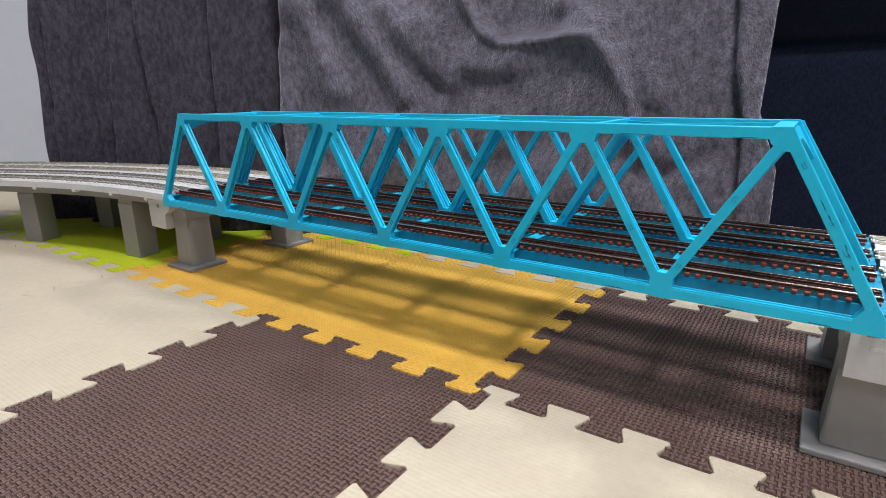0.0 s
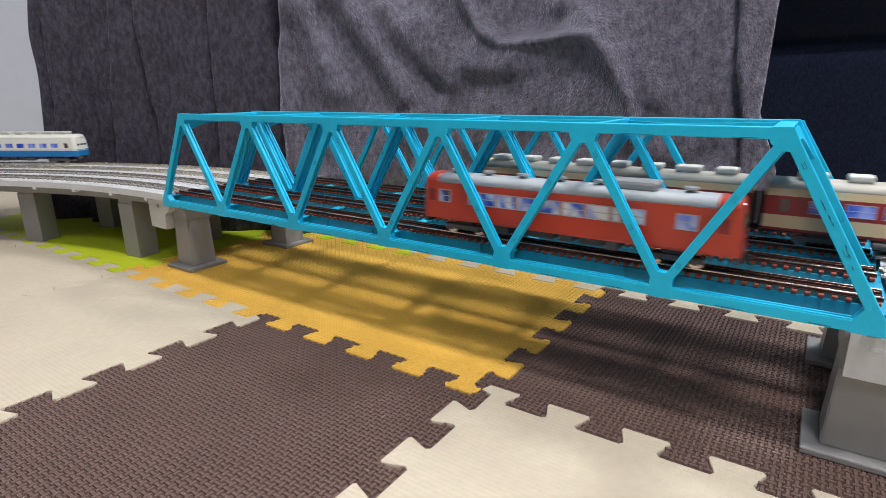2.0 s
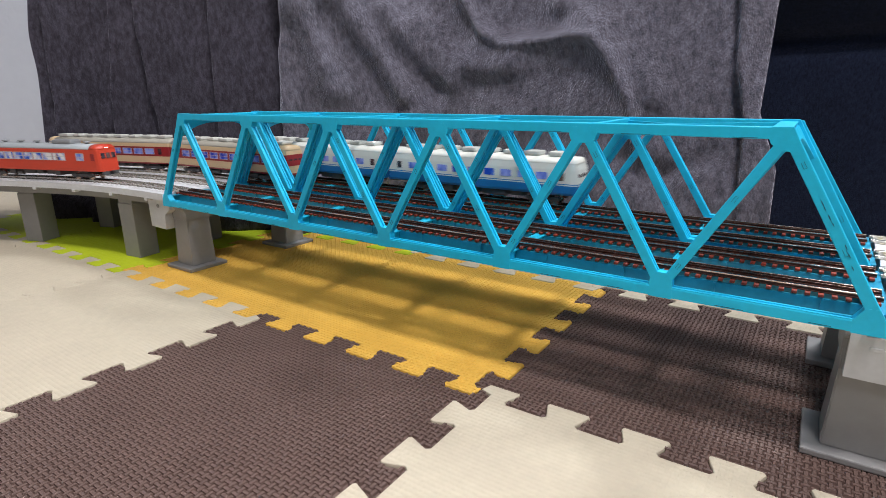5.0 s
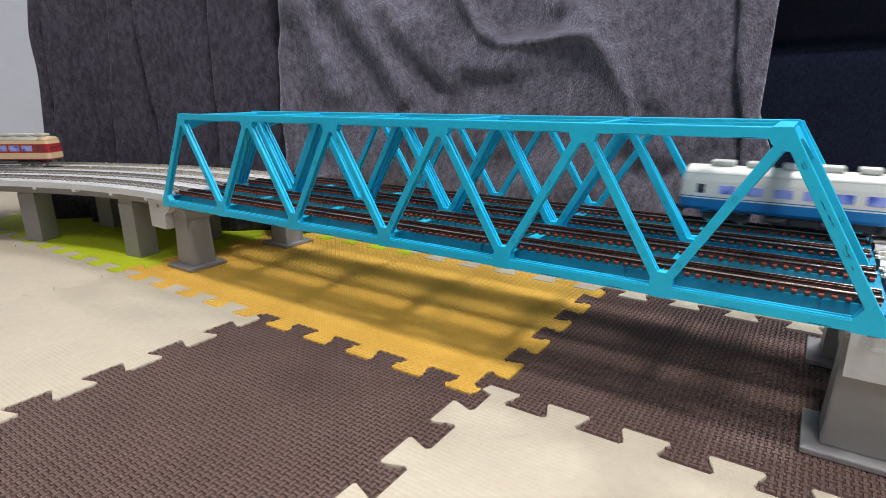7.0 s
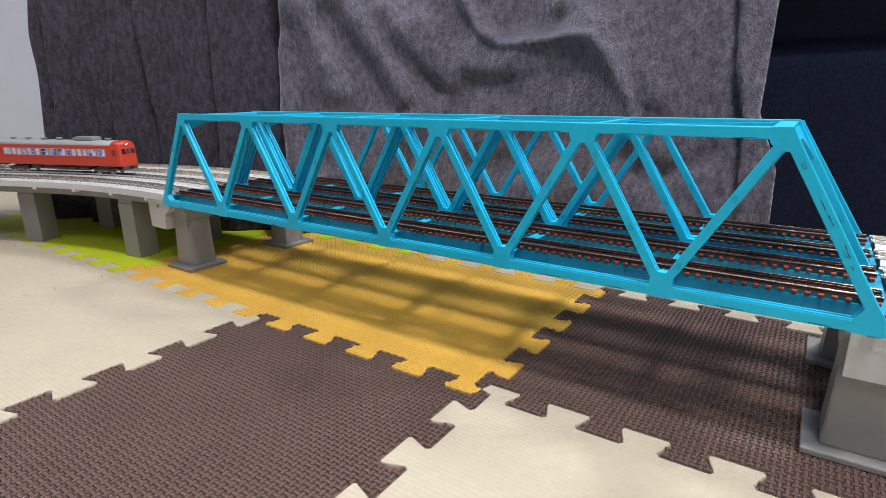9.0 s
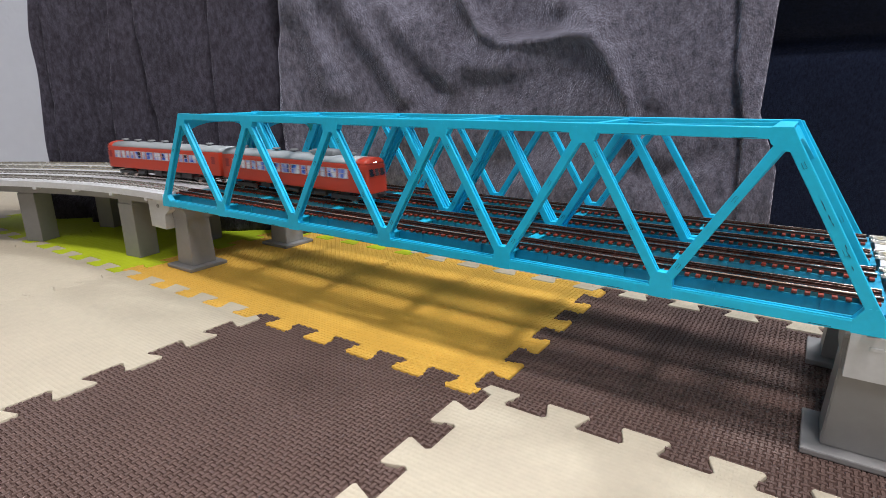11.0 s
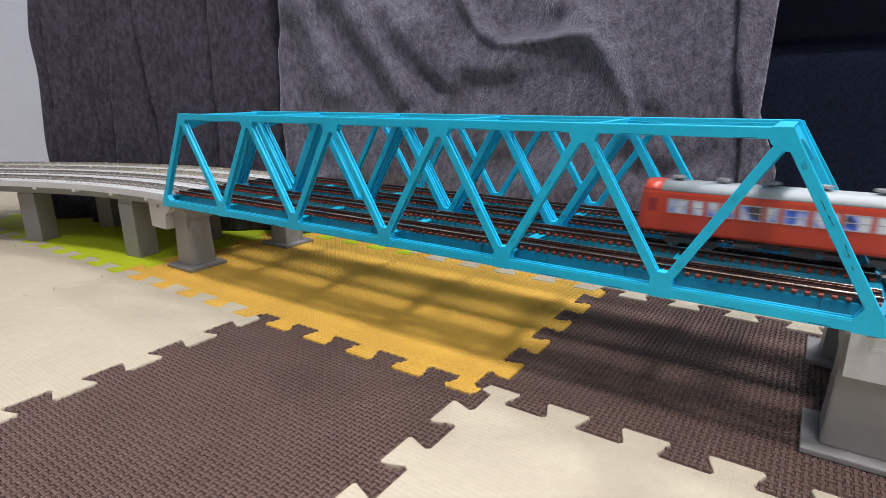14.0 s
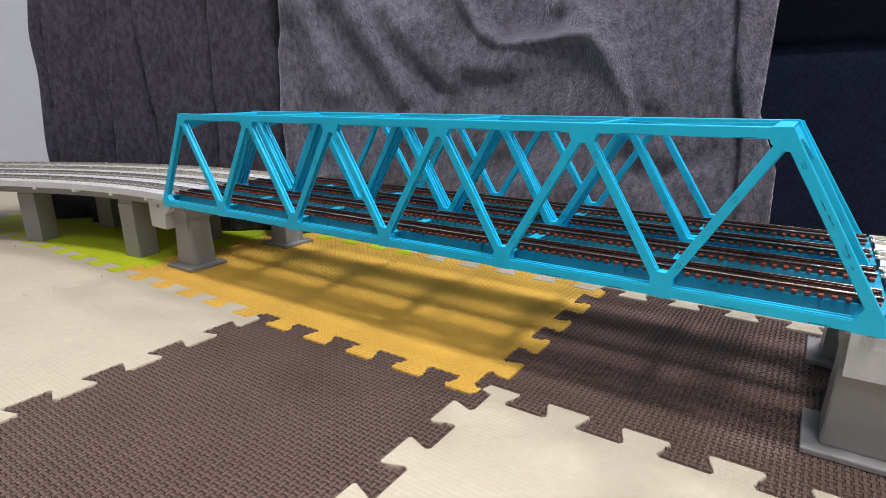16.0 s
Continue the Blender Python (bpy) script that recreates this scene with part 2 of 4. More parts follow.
def tile_mesh(mat, top=0.0):
    ring = tile_ring()
    bm = bmesh.new()
    for z, inset in ((-0.009, 0.0), (top - 0.0009, 0.0), (top - 0.0002, 0.002), (top, 0.005)):
        n = len(ring)
        row = []
        for i, (x, y) in enumerate(ring):
            a, c = Vector(ring[i - 1]), Vector(ring[(i + 1) % n])
            t = (c - a)
            nrm = Vector((-t.y, t.x)).normalized() if t.length else Vector((0, 0))
            p = Vector((x, y)) + nrm * (inset * 0.6 + 0.0003)
            row.append(bm.verts.new((p.x * TILE, p.y * TILE, z)))
        if z > -0.009:
            for i in range(n):
                bm.faces.new((prev[i], prev[(i + 1) % n], row[(i + 1) % n], row[i]))
        prev = row
    bm.faces.new(prev)
    return mesh_of("mat_tile", bm, mat)


TILES = {c: tile_mesh(m, {"b": -0.0010, "y": -0.0004}.get(c, 0.0)) for c, m in (("c", M_CREAM), ("b", M_BROWN), ("y", M_YELLOW), ("g", M_GREEN))}
WEAVE = {"b": weave_mesh(M_BROWN, 0.0010), "y": weave_mesh(M_YELLOW, 0.0004)}
TILE_LABEL = {"c": "cream foam mat tile", "b": "dark brown foam mat tile with woven relief",
              "y": "yellow foam mat tile with woven relief", "g": "lime green foam mat tile"}
COLOURS = {(0, 0): "y", (-1, 0): "y", (-2, 0): "g", (-3, 0): "g", (-1, 1): "g", (-2, 1): "g", (0, 1): "c", (1, 1): "c", (2, 1): "c",
           (0, -1): "b", (1, 0): "b", (2, 0): "b", (-1, -1): "c", (-2, -1): "c", (1, -1): "c", (2, -1): "c", (-3, -1): "c",
           (0, -2): "b", (1, -2): "c", (-1, -2): "c"}
for i in range(-6, 7):
    for j in range(-7, 4):
        c = COLOURS.get((i, j), "b" if (i >= 3 and (i + j) % 3 == 0) else "c")
        ob = new("mat_tile", TILES[c])
        ob.parent = floor
        off = Matrix.Rotation(TILE_A, 4, "Z") @ Vector((i * TILE, j * TILE, 0))
        ob.matrix_basis = Matrix.Translation(TILE_O + off) @ Matrix.Rotation(TILE_A, 4, "Z")
        tagged(ob, TILE_LABEL[c])
        if c in "by" and (i, j) in COLOURS:
            relief = new("woven_relief", WEAVE[c])
            relief.parent = ob
            tagged(relief, kind="stuff")

# ---- hung blanket and navy cloth ----
# pleats: (step towards the room, width of its fall-off, points (x, z) down the crease); the part east of a crease lies over the part west of it
PLEATS = [
    (0.007, 0.020, [(-0.312, 0.216), (-0.311, 0.162), (-0.310, 0.105), (-0.312, 0.0)]),
    (0.011, 0.050, [(-0.237, 0.214), (-0.241, 0.161), (-0.245, 0.105), (-0.250, 0.0)]),
    (0.006, 0.030, [(-0.208, 0.190), (-0.201, 0.127), (-0.195, 0.094), (-0.193, 0.0)]),
    (0.010, 0.040, [(-0.124, 0.208), (-0.124, 0.153), (-0.121, 0.105), (-0.120, 0.0)]),
    (0.015, 0.030, [(-0.054, 0.204), (-0.055, 0.156), (-0.052, 0.106), (-0.040, 0.0)]),
    (0.007, 0.018, [(0.308, 0.200), (0.314, 0.137), (0.323, 0.104), (0.331, 0.0)]),
]
# folds: (half width, height towards the room, points (x, z) along the fold)
RIDGES = [
    (0.012, 0.0065, [(-0.037, 0.204), (-0.026, 0.175), (-0.014, 0.145), (-0.006, 0.125)]),
    (0.012, 0.0070, [(-0.012, 0.204), (0.007, 0.175), (0.032, 0.145), (0.049, 0.120)]),
    (0.011, 0.0060, [(0.027, 0.194), (0.043, 0.169), (0.063, 0.147), (0.090, 0.131)]),
    (0.011, 0.0050, [(0.054, 0.183), (0.071, 0.161), (0.096, 0.146), (0.122, 0.142), (0.148, 0.142)]),
    (0.012, 0.0050, [(0.186, 0.187), (0.216, 0.170), (0.240, 0.147), (0.264, 0.119)]),
    (0.016, 0.0060, [(0.018, 0.050), (0.040, 0.080), (0.060, 0.095)]),
]
SWAG = [(0.090, 0.209), (0.105, 0.185), (0.118, 0.171), (0.137, 0.161), (0.166, 0.161), (0.194, 0.164), (0.215, 0.161), (0.228, 0.149), (0.238, 0.132), (0.250, 0.112), (0.260, 0.085)]
VALLEYS = [
    (0.0070, 0.026, [(-0.0585, 0.204), (-0.0595, 0.156), (-0.0565, 0.106), (-0.044, 0.0)]),
    (0.013, 0.007, [(-0.069, 0.210), (-0.069, 0.156), (-0.067, 0.106), (-0.060, 0.0)]),
    (0.012, 0.006, [(-0.042, 0.175), (-0.033, 0.136), (-0.022, 0.095), (-0.010, 0.055)]),
    (0.012, 0.007, [(-0.017, 0.189), (0.001, 0.160), (0.022, 0.130), (0.041, 0.105)]),
    (0.011, 0.006, [(0.035, 0.159), (0.054, 0.140), (0.074, 0.122)]),
    (0.018, 0.0030, [(0.070, 0.145), (0.089, 0.131), (0.118, 0.126), (0.150, 0.126), (0.180, 0.128)]),
    (0.014, 0.004, [(0.110, 0.185), (0.134, 0.172), (0.165, 0.172), (0.188, 0.176)]),
    (0.010, 0.006, [(0.233, 0.158), (0.249, 0.127), (0.262, 0.100)]),
    (0.011, 0.006, [(0.250, 0.073), (0.269, 0.060), (0.286, 0.048)]),
    (0.008, 0.005, [(0.280, 0.065), (0.294, 0.072), (0.307, 0.080)]),
    (0.016, 0.008, [(0.112, 0.060), (0.156, 0.063), (0.183, 0.085)]),
]
BLANKET_Y = 0.205


def step01(v):
    v = np.clip(v, 0.0, 1.0)
    return v * v * (3 - 2 * v)


def to_line(x, z, pts):
    """Distance of each (x, z) from a broken line."""
    best = np.full_like(x, 9.0)
    for (ax, az), (bx, bz) in zip(pts, pts[1:]):
        dx, dz = bx - ax, bz - az
        t = np.clip(((x - ax) * dx + (z - az) * dz) / (dx * dx + dz * dz), 0.0, 1.0)
        best = np.minimum(best, np.hypot(x - ax - t * dx, z - az - t * dz))
    return best


def fold_height(x, z):
    h = 0.0012 * np.sin(x * 31 + 1.3 * np.sin(z * 9)) + 0.0010 * np.sin(x * 67 + z * 23 + 2) + 0.0006 * np.sin(x * 151 - z * 97)
    for high, wide, pts in PLEATS:
        xs = [p[0] for p in pts[::-1]]
        d = x - np.interp(z, [p[1] for p in pts[::-1]], xs)
        h += high * (1.35 * step01(d / 0.0035 + 0.5) * np.exp(-np.maximum(d, 0) / wide) - 0.9 * np.exp(np.minimum(d, 0) / 0.025) * (d < 0))
    for wide, high, pts in RIDGES:
        h += 1.5 * high * np.exp(-(to_line(x, z, pts) / wide) ** 2)
    d = to_line(x, z, SWAG)
    h += 0.0060 * np.exp(-(d / 0.014) ** 2) + 0.0056 * np.exp(-(d / 0.0045) ** 2)
    for wide, deep, pts in VALLEYS:
        h -= 1.05 * deep * np.exp(-(to_line(x, z, pts) / wide) ** 2)
    return h


def blanket_plan(x):
    """The line in plan along which the blanket hangs: round the curve, then straight."""
    arc = np.sqrt(0.602 ** 2 - (np.minimum(x, 0.2) - BEND) ** 2) + CENTRE
    return arc + (BLANKET_Y - arc) * step01((x + 0.07) / 0.16)


def cloth(name, xx, yy, zz, mat):
    """A cloth sheet from a grid of places, rows going up."""
    nz, nx = xx.shape
    verts = np.stack((xx, yy, zz), axis=-1).reshape(-1, 3)
    k = np.arange(nz * nx).reshape(nz, nx)
    faces = np.stack((k[:-1, :-1], k[:-1, 1:], k[1:, 1:], k[1:, :-1]), axis=-1).reshape(-1, 4)
    data = bpy.data.meshes.new(name)
    data.from_pydata(verts.tolist(), [], faces.tolist())
    data.materials.append(mat)
    for poly in data.polygons:
        poly.use_smooth = True
    ob = new(name, data)
    thick = ob.modifiers.new("thickness", "SOLIDIFY")
    thick.thickness, thick.offset = 0.002, -1
    return ob


def hang_blanket(west, east, n, back, mat):
    """A plush blanket between two hems, each an x for every height."""
    zz, uu = np.meshgrid(np.linspace(0.0, 0.26, 120), np.linspace(0.0, 1.0, n), indexing="ij")
    lo, hi = west(zz), east(zz)
    xx = lo + (hi - lo) * uu
    slope = (blanket_plan(xx + 0.002) - blanket_plan(xx - 0.002)) / 0.004
    size = np.sqrt(1 + slope * slope)
    h = fold_height(xx, zz) - back
    if back == 0:                                          # hem rolled back along the overlap
        h -= 0.016 * np.exp(-(xx - lo) / 0.004) + 0.008 * np.exp(-(xx - lo) / 0.016)
    h += 0.043 * step01((0.050 - zz) / 0.04) * step01((0.00 - xx) / 0.05)      # foot spread over the floor
    yy = blanket_plan(xx) + (0.04 + 0.20 * step01((xx + 0.10) / 0.12)) * np.maximum(0, zz - 0.05)
    return cloth("blanket", xx + h * slope / size, yy - h / size, zz, mat)


def meeting(z):
    """Where the two blankets overlap."""
    return np.interp(z, (0.0, 0.106, 0.156, 0.204), (-0.0465, -0.0585, -0.0615, -0.0605))


tagged(hang_blanket(meeting, lambda z: np.interp(z, (0.0, 0.04, 0.073, 0.108, 0.178, 0.30), (0.342, 0.347, 0.346, 0.332, 0.332, 0.338)), 200, 0.0, M_PLUSH),
       "grey plush blanket hung in swags behind the bridge", "blanket", "hung blankets")
tagged(hang_blanket(lambda z: -0.327 + 0.0012 * np.sin(z * 60), lambda z: meeting(z) + 0.006, 150, 0.006, M_PLUSH_DARK),
       "dark violet-grey plush blanket hung in straight pleats", "blanket", "hung blankets")


def hang_navy():
    zz, xx = np.meshgrid(np.linspace(0.0, 0.25, 70), np.linspace(0.15, 0.95, 100), indexing="ij")
    h = 0.006 * np.sin(xx * 9) + 0.022 * np.exp(-((zz - 0.190 - 0.02 * xx) / 0.022) ** 2) - 0.012 * np.exp(-((zz - 0.152 - 0.02 * xx) / 0.008) ** 2)
    return cloth("navy_cloth", xx, 0.34 - h, zz, M_NAVY)


tagged(hang_navy(), "dark navy denim cloth hanging beside the blanket", "cloth")

# ---- truss bridges ----
def truss_nodes(dip=0.0):
    lo = [(k * PANEL, 0.0530) for k in range(7)]
    lo[0], lo[6] = (0.0014, 0.0530), (SPAN - 0.0014, 0.0530)
    hi = [((k + 0.5) * PANEL, 0.1085 - dip) for k in range(6)]
    return lo, hi


def mirrored(outline, x, s):
    return [(x + s * dx, z) for dx, z in outline]


def truss(bridge, y0, y1, face, dip=0.0):
    """One truss frame of a bridge between y0 and y1; face: the side (-1 or 1) with the rivet plates."""
    lo, hi = truss_nodes(dip)
    bm = bmesh.new()
    box_at(bm, (-0.0004, y0, 0.0495), (SPAN + 0.0004, y1, 0.0532), 0.0003)
    box_at(bm, (0.006, y0 + 0.0002, 0.0530), (SPAN - 0.006, y0 + 0.0010, 0.0537))
    box_at(bm, (0.006, y1 - 0.0010, 0.0530), (SPAN - 0.006, y1 - 0.0002, 0.0537))
    part("bottom_chord", bm, M_BLUE, bridge)
    bm = bmesh.new()
    box_at(bm, (hi[0][0] - 0.0004, y0, 0.1071 - dip), (hi[5][0] + 0.0004, y1, 0.1108 - dip), 0.0003)
    part("top_chord", bm, M_BLUE, bridge)
    for k in range(6):
        for p, q, post in ((lo[k], hi[k], k == 0), (hi[k], lo[k + 1], k == 5)):
            bm = bmesh.new()
            wide = 0.0036 if post else 0.0034
            third = (y1 - y0) / 3
            beam(bm, p, q, wide, y0, y0 + third)
            beam(bm, p, q, wide * 0.55, y0 + third - 0.0001, y1 - third + 0.0001, 0)
            beam(bm, p, q, wide, y1 - third, y1)
            part("end_post" if post else "diagonal", bm, M_BLUE, bridge)
    low_mid = [(-0.0040, 0.0493), (0.0040, 0.0493), (0.0040, 0.0548), (0.0035, 0.0574), (0.0014, 0.0588), (-0.0014, 0.0588), (-0.0035, 0.0574), (-0.0040, 0.0548)]
    low_end = [(-0.0006, 0.0493), (0.0082, 0.0493), (0.0082, 0.0537), (0.0056, 0.0578), (0.0020, 0.0578), (0.0000, 0.0542)]
    for k in range(7):
        bm = bmesh.new()
        if k in (0, 6):
            outline = mirrored(low_end, k * PANEL, 1 if k == 0 else -1)
        else:
            outline = mirrored(low_mid, k * PANEL, 1)
        add_prism(bm, outline, y0 - 0.00008, y1 + 0.00008)
        part("gusset", bm, M_BLUE, bridge)
    top_mid = [(-0.0052, 0.1094), (0.0052, 0.1094), (0.0052, 0.1065), (0.0046, 0.1048), (0.0028, 0.1036), (-0.0028, 0.1036), (-0.0046, 0.1048), (-0.0052, 0.1065)]
    top_end = [(-0.0008, 0.1109), (-0.0044, 0.1040), (-0.0010, 0.1035), (0.0020, 0.1036), (0.0046, 0.1057), (0.0054, 0.1075), (0.0050, 0.1109)]
    for k in range(6):
        bm = bmesh.new()
        if k in (0, 5):
            outline = [(x, z - dip) for x, z in mirrored(top_end, hi[k][0], 1 if k == 0 else -1)]
        else:
            outline = [(x, z - dip) for x, z in mirrored(top_mid, hi[k][0], 1)]
        add_prism(bm, outline, y0 - 0.00008, y1 + 0.00008)
        part("gusset", bm, M_BLUE, bridge)
    # small raised clasps along the outer face, as moulded on the kit
    y = y0 if face < 0 else y1
    for k in range(6):
        for p, q in ((lo[k], hi[k]), (hi[k], lo[k + 1])):
            for u in (0.16, 0.62):
                x, z = p[0] + (q[0] - p[0]) * u, p[1] + (q[1] - p[1]) * u
                d = math.atan2(q[1] - p[1], q[0] - p[0])
                bm = bmesh.new()
                m = Matrix.Translation((x, y, z)) @ Matrix.Rotation(-d, 4, "Y")
                for dx, dz, sx, sz in ((0, 0.00045, 0.0022, 0.00010), (0, -0.00045, 0.0022, 0.00010), (0.0011, 0, 0.00010, 0.0009)):
                    add_box(bm, (sx, 0.0002, sz), m @ Matrix.Translation((dx, 0, dz)))
                part("clasp", bm, M_SEAM, bridge)
        if dip:
            continue
        for x0, w, z in ((hi[k][0] + 0.019, 0.010, 0.1074), (hi[k][0] - 0.012, 0.007, 0.1074), ((k + 0.35) * PANEL, 0.009, 0.0501), ((k + 0.75) * PANEL, 0.006, 0.0501)):
            if x0 + w / 2 > hi[5][0] and z > 0.1:
                continue
            bm = bmesh.new()
            add_box(bm, (w, 0.0002, 0.00016), Matrix.Translation((x0, y, z)))
            part("seam", bm, M_SEAM, bridge)


def bar3(bm, p, q, wide, high):
    p, q = Vector(p), Vector(q)
    d = q - p
    m = Matrix.Translation((p + q) / 2) @ d.to_track_quat("X", "Z").to_matrix().to_4x4()
    add_box(bm, (d.length, wide, high), m)


def track_bars(bm, y, x0, x1, offs, wide, high):
    for o in offs:
        box_at(bm, (x0, y + o - wide / 2, RAIL - high), (x1, y + o + wide / 2, RAIL))


def make_tie():
    bm = bmesh.new()
    box_at(bm, (-0.0008, -0.0072, -0.0009), (0.0008, 0.0072, 0), 0.00012)
    return mesh_of("tie", bm, M_TIE)


TIE_MESH = make_tie()


def make_bridge(y0, y1, tracks, label, dip=0.0):
    bridge = base("truss_bridge", label, "bridge", "truss bridges")
    t = 0.0036
    truss(bridge, y0, y0 + t, -1, dip)
    truss(bridge, y1 - t, y1, -1, dip)
    a, b = y0 + t, y1 - t
    lo, hi = truss_nodes(dip)
    for k in range(6):                                   # struts and crossed bracing on top
        bm = bmesh.new()
        x = hi[k][0] + (0.0028 if k == 0 else -0.0028 if k == 5 else 0)
        w = 0.0030 if k in (0, 5) else 0.0013
        box_at(bm, (x - w, a - 0.0002, 0.1078 - dip), (x + w, b + 0.0002, 0.1102 - dip), 0.0002)
        part("top_strut", bm, M_BLUE, bridge)
        if k < 5:
            for s in (0, 1):
                bm = bmesh.new()
                p = (x, a if s else b, 0.1090 - dip + 0.0006 * s)
                q = (hi[k + 1][0], b if s else a, 0.1090 - dip + 0.0006 * s)
                bar3(bm, p, q, 0.0014, 0.0008)
                part("top_brace", bm, M_BLUE, bridge)
    for end in (0, 1):                                   # arched portal between the end posts
        bm = bmesh.new()
        n = 14
        rows = []
        for i in range(n + 1):
            u = i / n
            y = a + (b - a) * u
            drop = 0.0040 + 0.010 * abs(2 * u - 1) ** 3
            px_, pz = (hi[0] if end == 0 else hi[5])
            d = Vector((lo[0][0] - hi[0][0], lo[0][1] - hi[0][1])).normalized()
            if end:
                d.x = -d.x
            nrm = Vector((-d.y, d.x)) * 0.0007
            quad = []
            for along, s in ((0.0, 1), (drop, 1), (drop, -1), (0.0, -1)):
                quad.append(bm.verts.new((px_ + d.x * along + nrm.x * s, y, pz + d.y * along + nrm.y * s)))
            rows.append(quad)
        for i in range(n):
            for k in range(4):
                bm.faces.new((rows[i][k], rows[i][(k + 1) % 4], rows[i + 1][(k + 1) % 4], rows[i + 1][k]))
        bm.faces.new(rows[0])
        bm.faces.new(rows[-1][::-1])
        part("portal", bm, M_BLUE, bridge)
    for k in range(7):                                   # floor beams
        bm = bmesh.new()
        x = min(max(k * PANEL, 0.0015), SPAN - 0.0015)
        box_at(bm, (x - 0.0016, a - 0.0002, 0.0500), (x + 0.0016, b + 0.0002, 0.0552), 0.0002)
        box_at(bm, (x - 0.0026, a - 0.0002, 0.0552), (x + 0.0026, b + 0.0002, 0.0557))
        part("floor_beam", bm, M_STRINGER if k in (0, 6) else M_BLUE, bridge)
    for y in tracks:
        for o in (-0.0058, 0.0058):                      # stringers with stiffening ribs
            bm = bmesh.new()
            s = 1 if o > 0 else -1
            box_at(bm, (-0.001, y + o - 0.0006, 0.0502), (SPAN + 0.001, y + o + 0.0006, TIE - 0.0015))
            for r in range(12):
                x = (r + 0.5) * SPAN / 12
                ye = y + o + s * 0.0006
                box_at(bm, (x - 0.0004, min(ye, ye + s * 0.0007), 0.0503), (x + 0.0004, max(ye, ye + s * 0.0007), TIE - 0.0017))
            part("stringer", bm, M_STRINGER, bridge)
        n = 104
        for i in range(n):
            ob = new("tie", TIE_MESH)
            ob.parent = bridge
            ob.location = ((i + 0.5) * SPAN / n, y, TIE)
        for o in (-0.0043, 0.0043, -0.0026, 0.0026):
            bm = bmesh.new()
            main = abs(o) > 0.004
            high = RAIL if main else RAIL - 0.0004
            box_at(bm, (0.0005, y + o - 0.0003, high - 0.0005), (SPAN - 0.0005, y + o + 0.0003, high), 0.0001)
            rail = part("rail" if main else "guard_rail", bm, M_RAIL if main else M_GUARD, bridge)
            bm = bmesh.new()
            box_at(bm, (0.0005, y + o - 0.00016, TIE + 0.0002), (SPAN - 0.0005, y + o + 0.00016, high - 0.0004))
            box_at(bm, (0.0005, y + o - 0.0008, TIE), (SPAN - 0.0005, y + o + 0.0008, TIE + 0.0003))
            part("rail_foot", bm, M_TRACKPLATE, rail, "dark brown rail foot")
    return bridge


bridge_a = make_bridge(0.0, 0.0586, TRACKS[:2], "cyan blue double-track truss railway bridge on grey piers")
bridge_b = make_bridge(0.0606, 0.1180, TRACKS[2:], "cyan blue double-track truss bridge beside a twin bridge", 0.0029)

def add_scuffs(bridge):
    """Dark scratches in the paint of the east end post."""
    lo, hi = truss_nodes()
    p, q = Vector(lo[6]), Vector(hi[5])
    along = (q - p).normalized()
    out = Vector((along.y, -along.x))
    rnd = random.Random(21)
    for u in (0.30, 0.36, 0.41, 0.53, 0.57, 0.61, 0.64):
        bm = bmesh.new()
        c = p + (q - p) * u + out * rnd.uniform(-0.0002, 0.0009)
        ring = []
        for k in range(9):
            a = k * math.tau / 9
            d = along * (0.0012 * math.cos(a) * rnd.uniform(0.3, 1.2)) + out * (0.00013 * math.sin(a) * rnd.uniform(0.3, 1.4))
            ring.append((c.x + d.x, c.y + d.y))
        add_prism(bm, ring, -0.00012, 0.0001)
        part("scuff", bm, M_SEAM, bridge, "dark scratch in the paint")


add_scuffs(bridge_a)

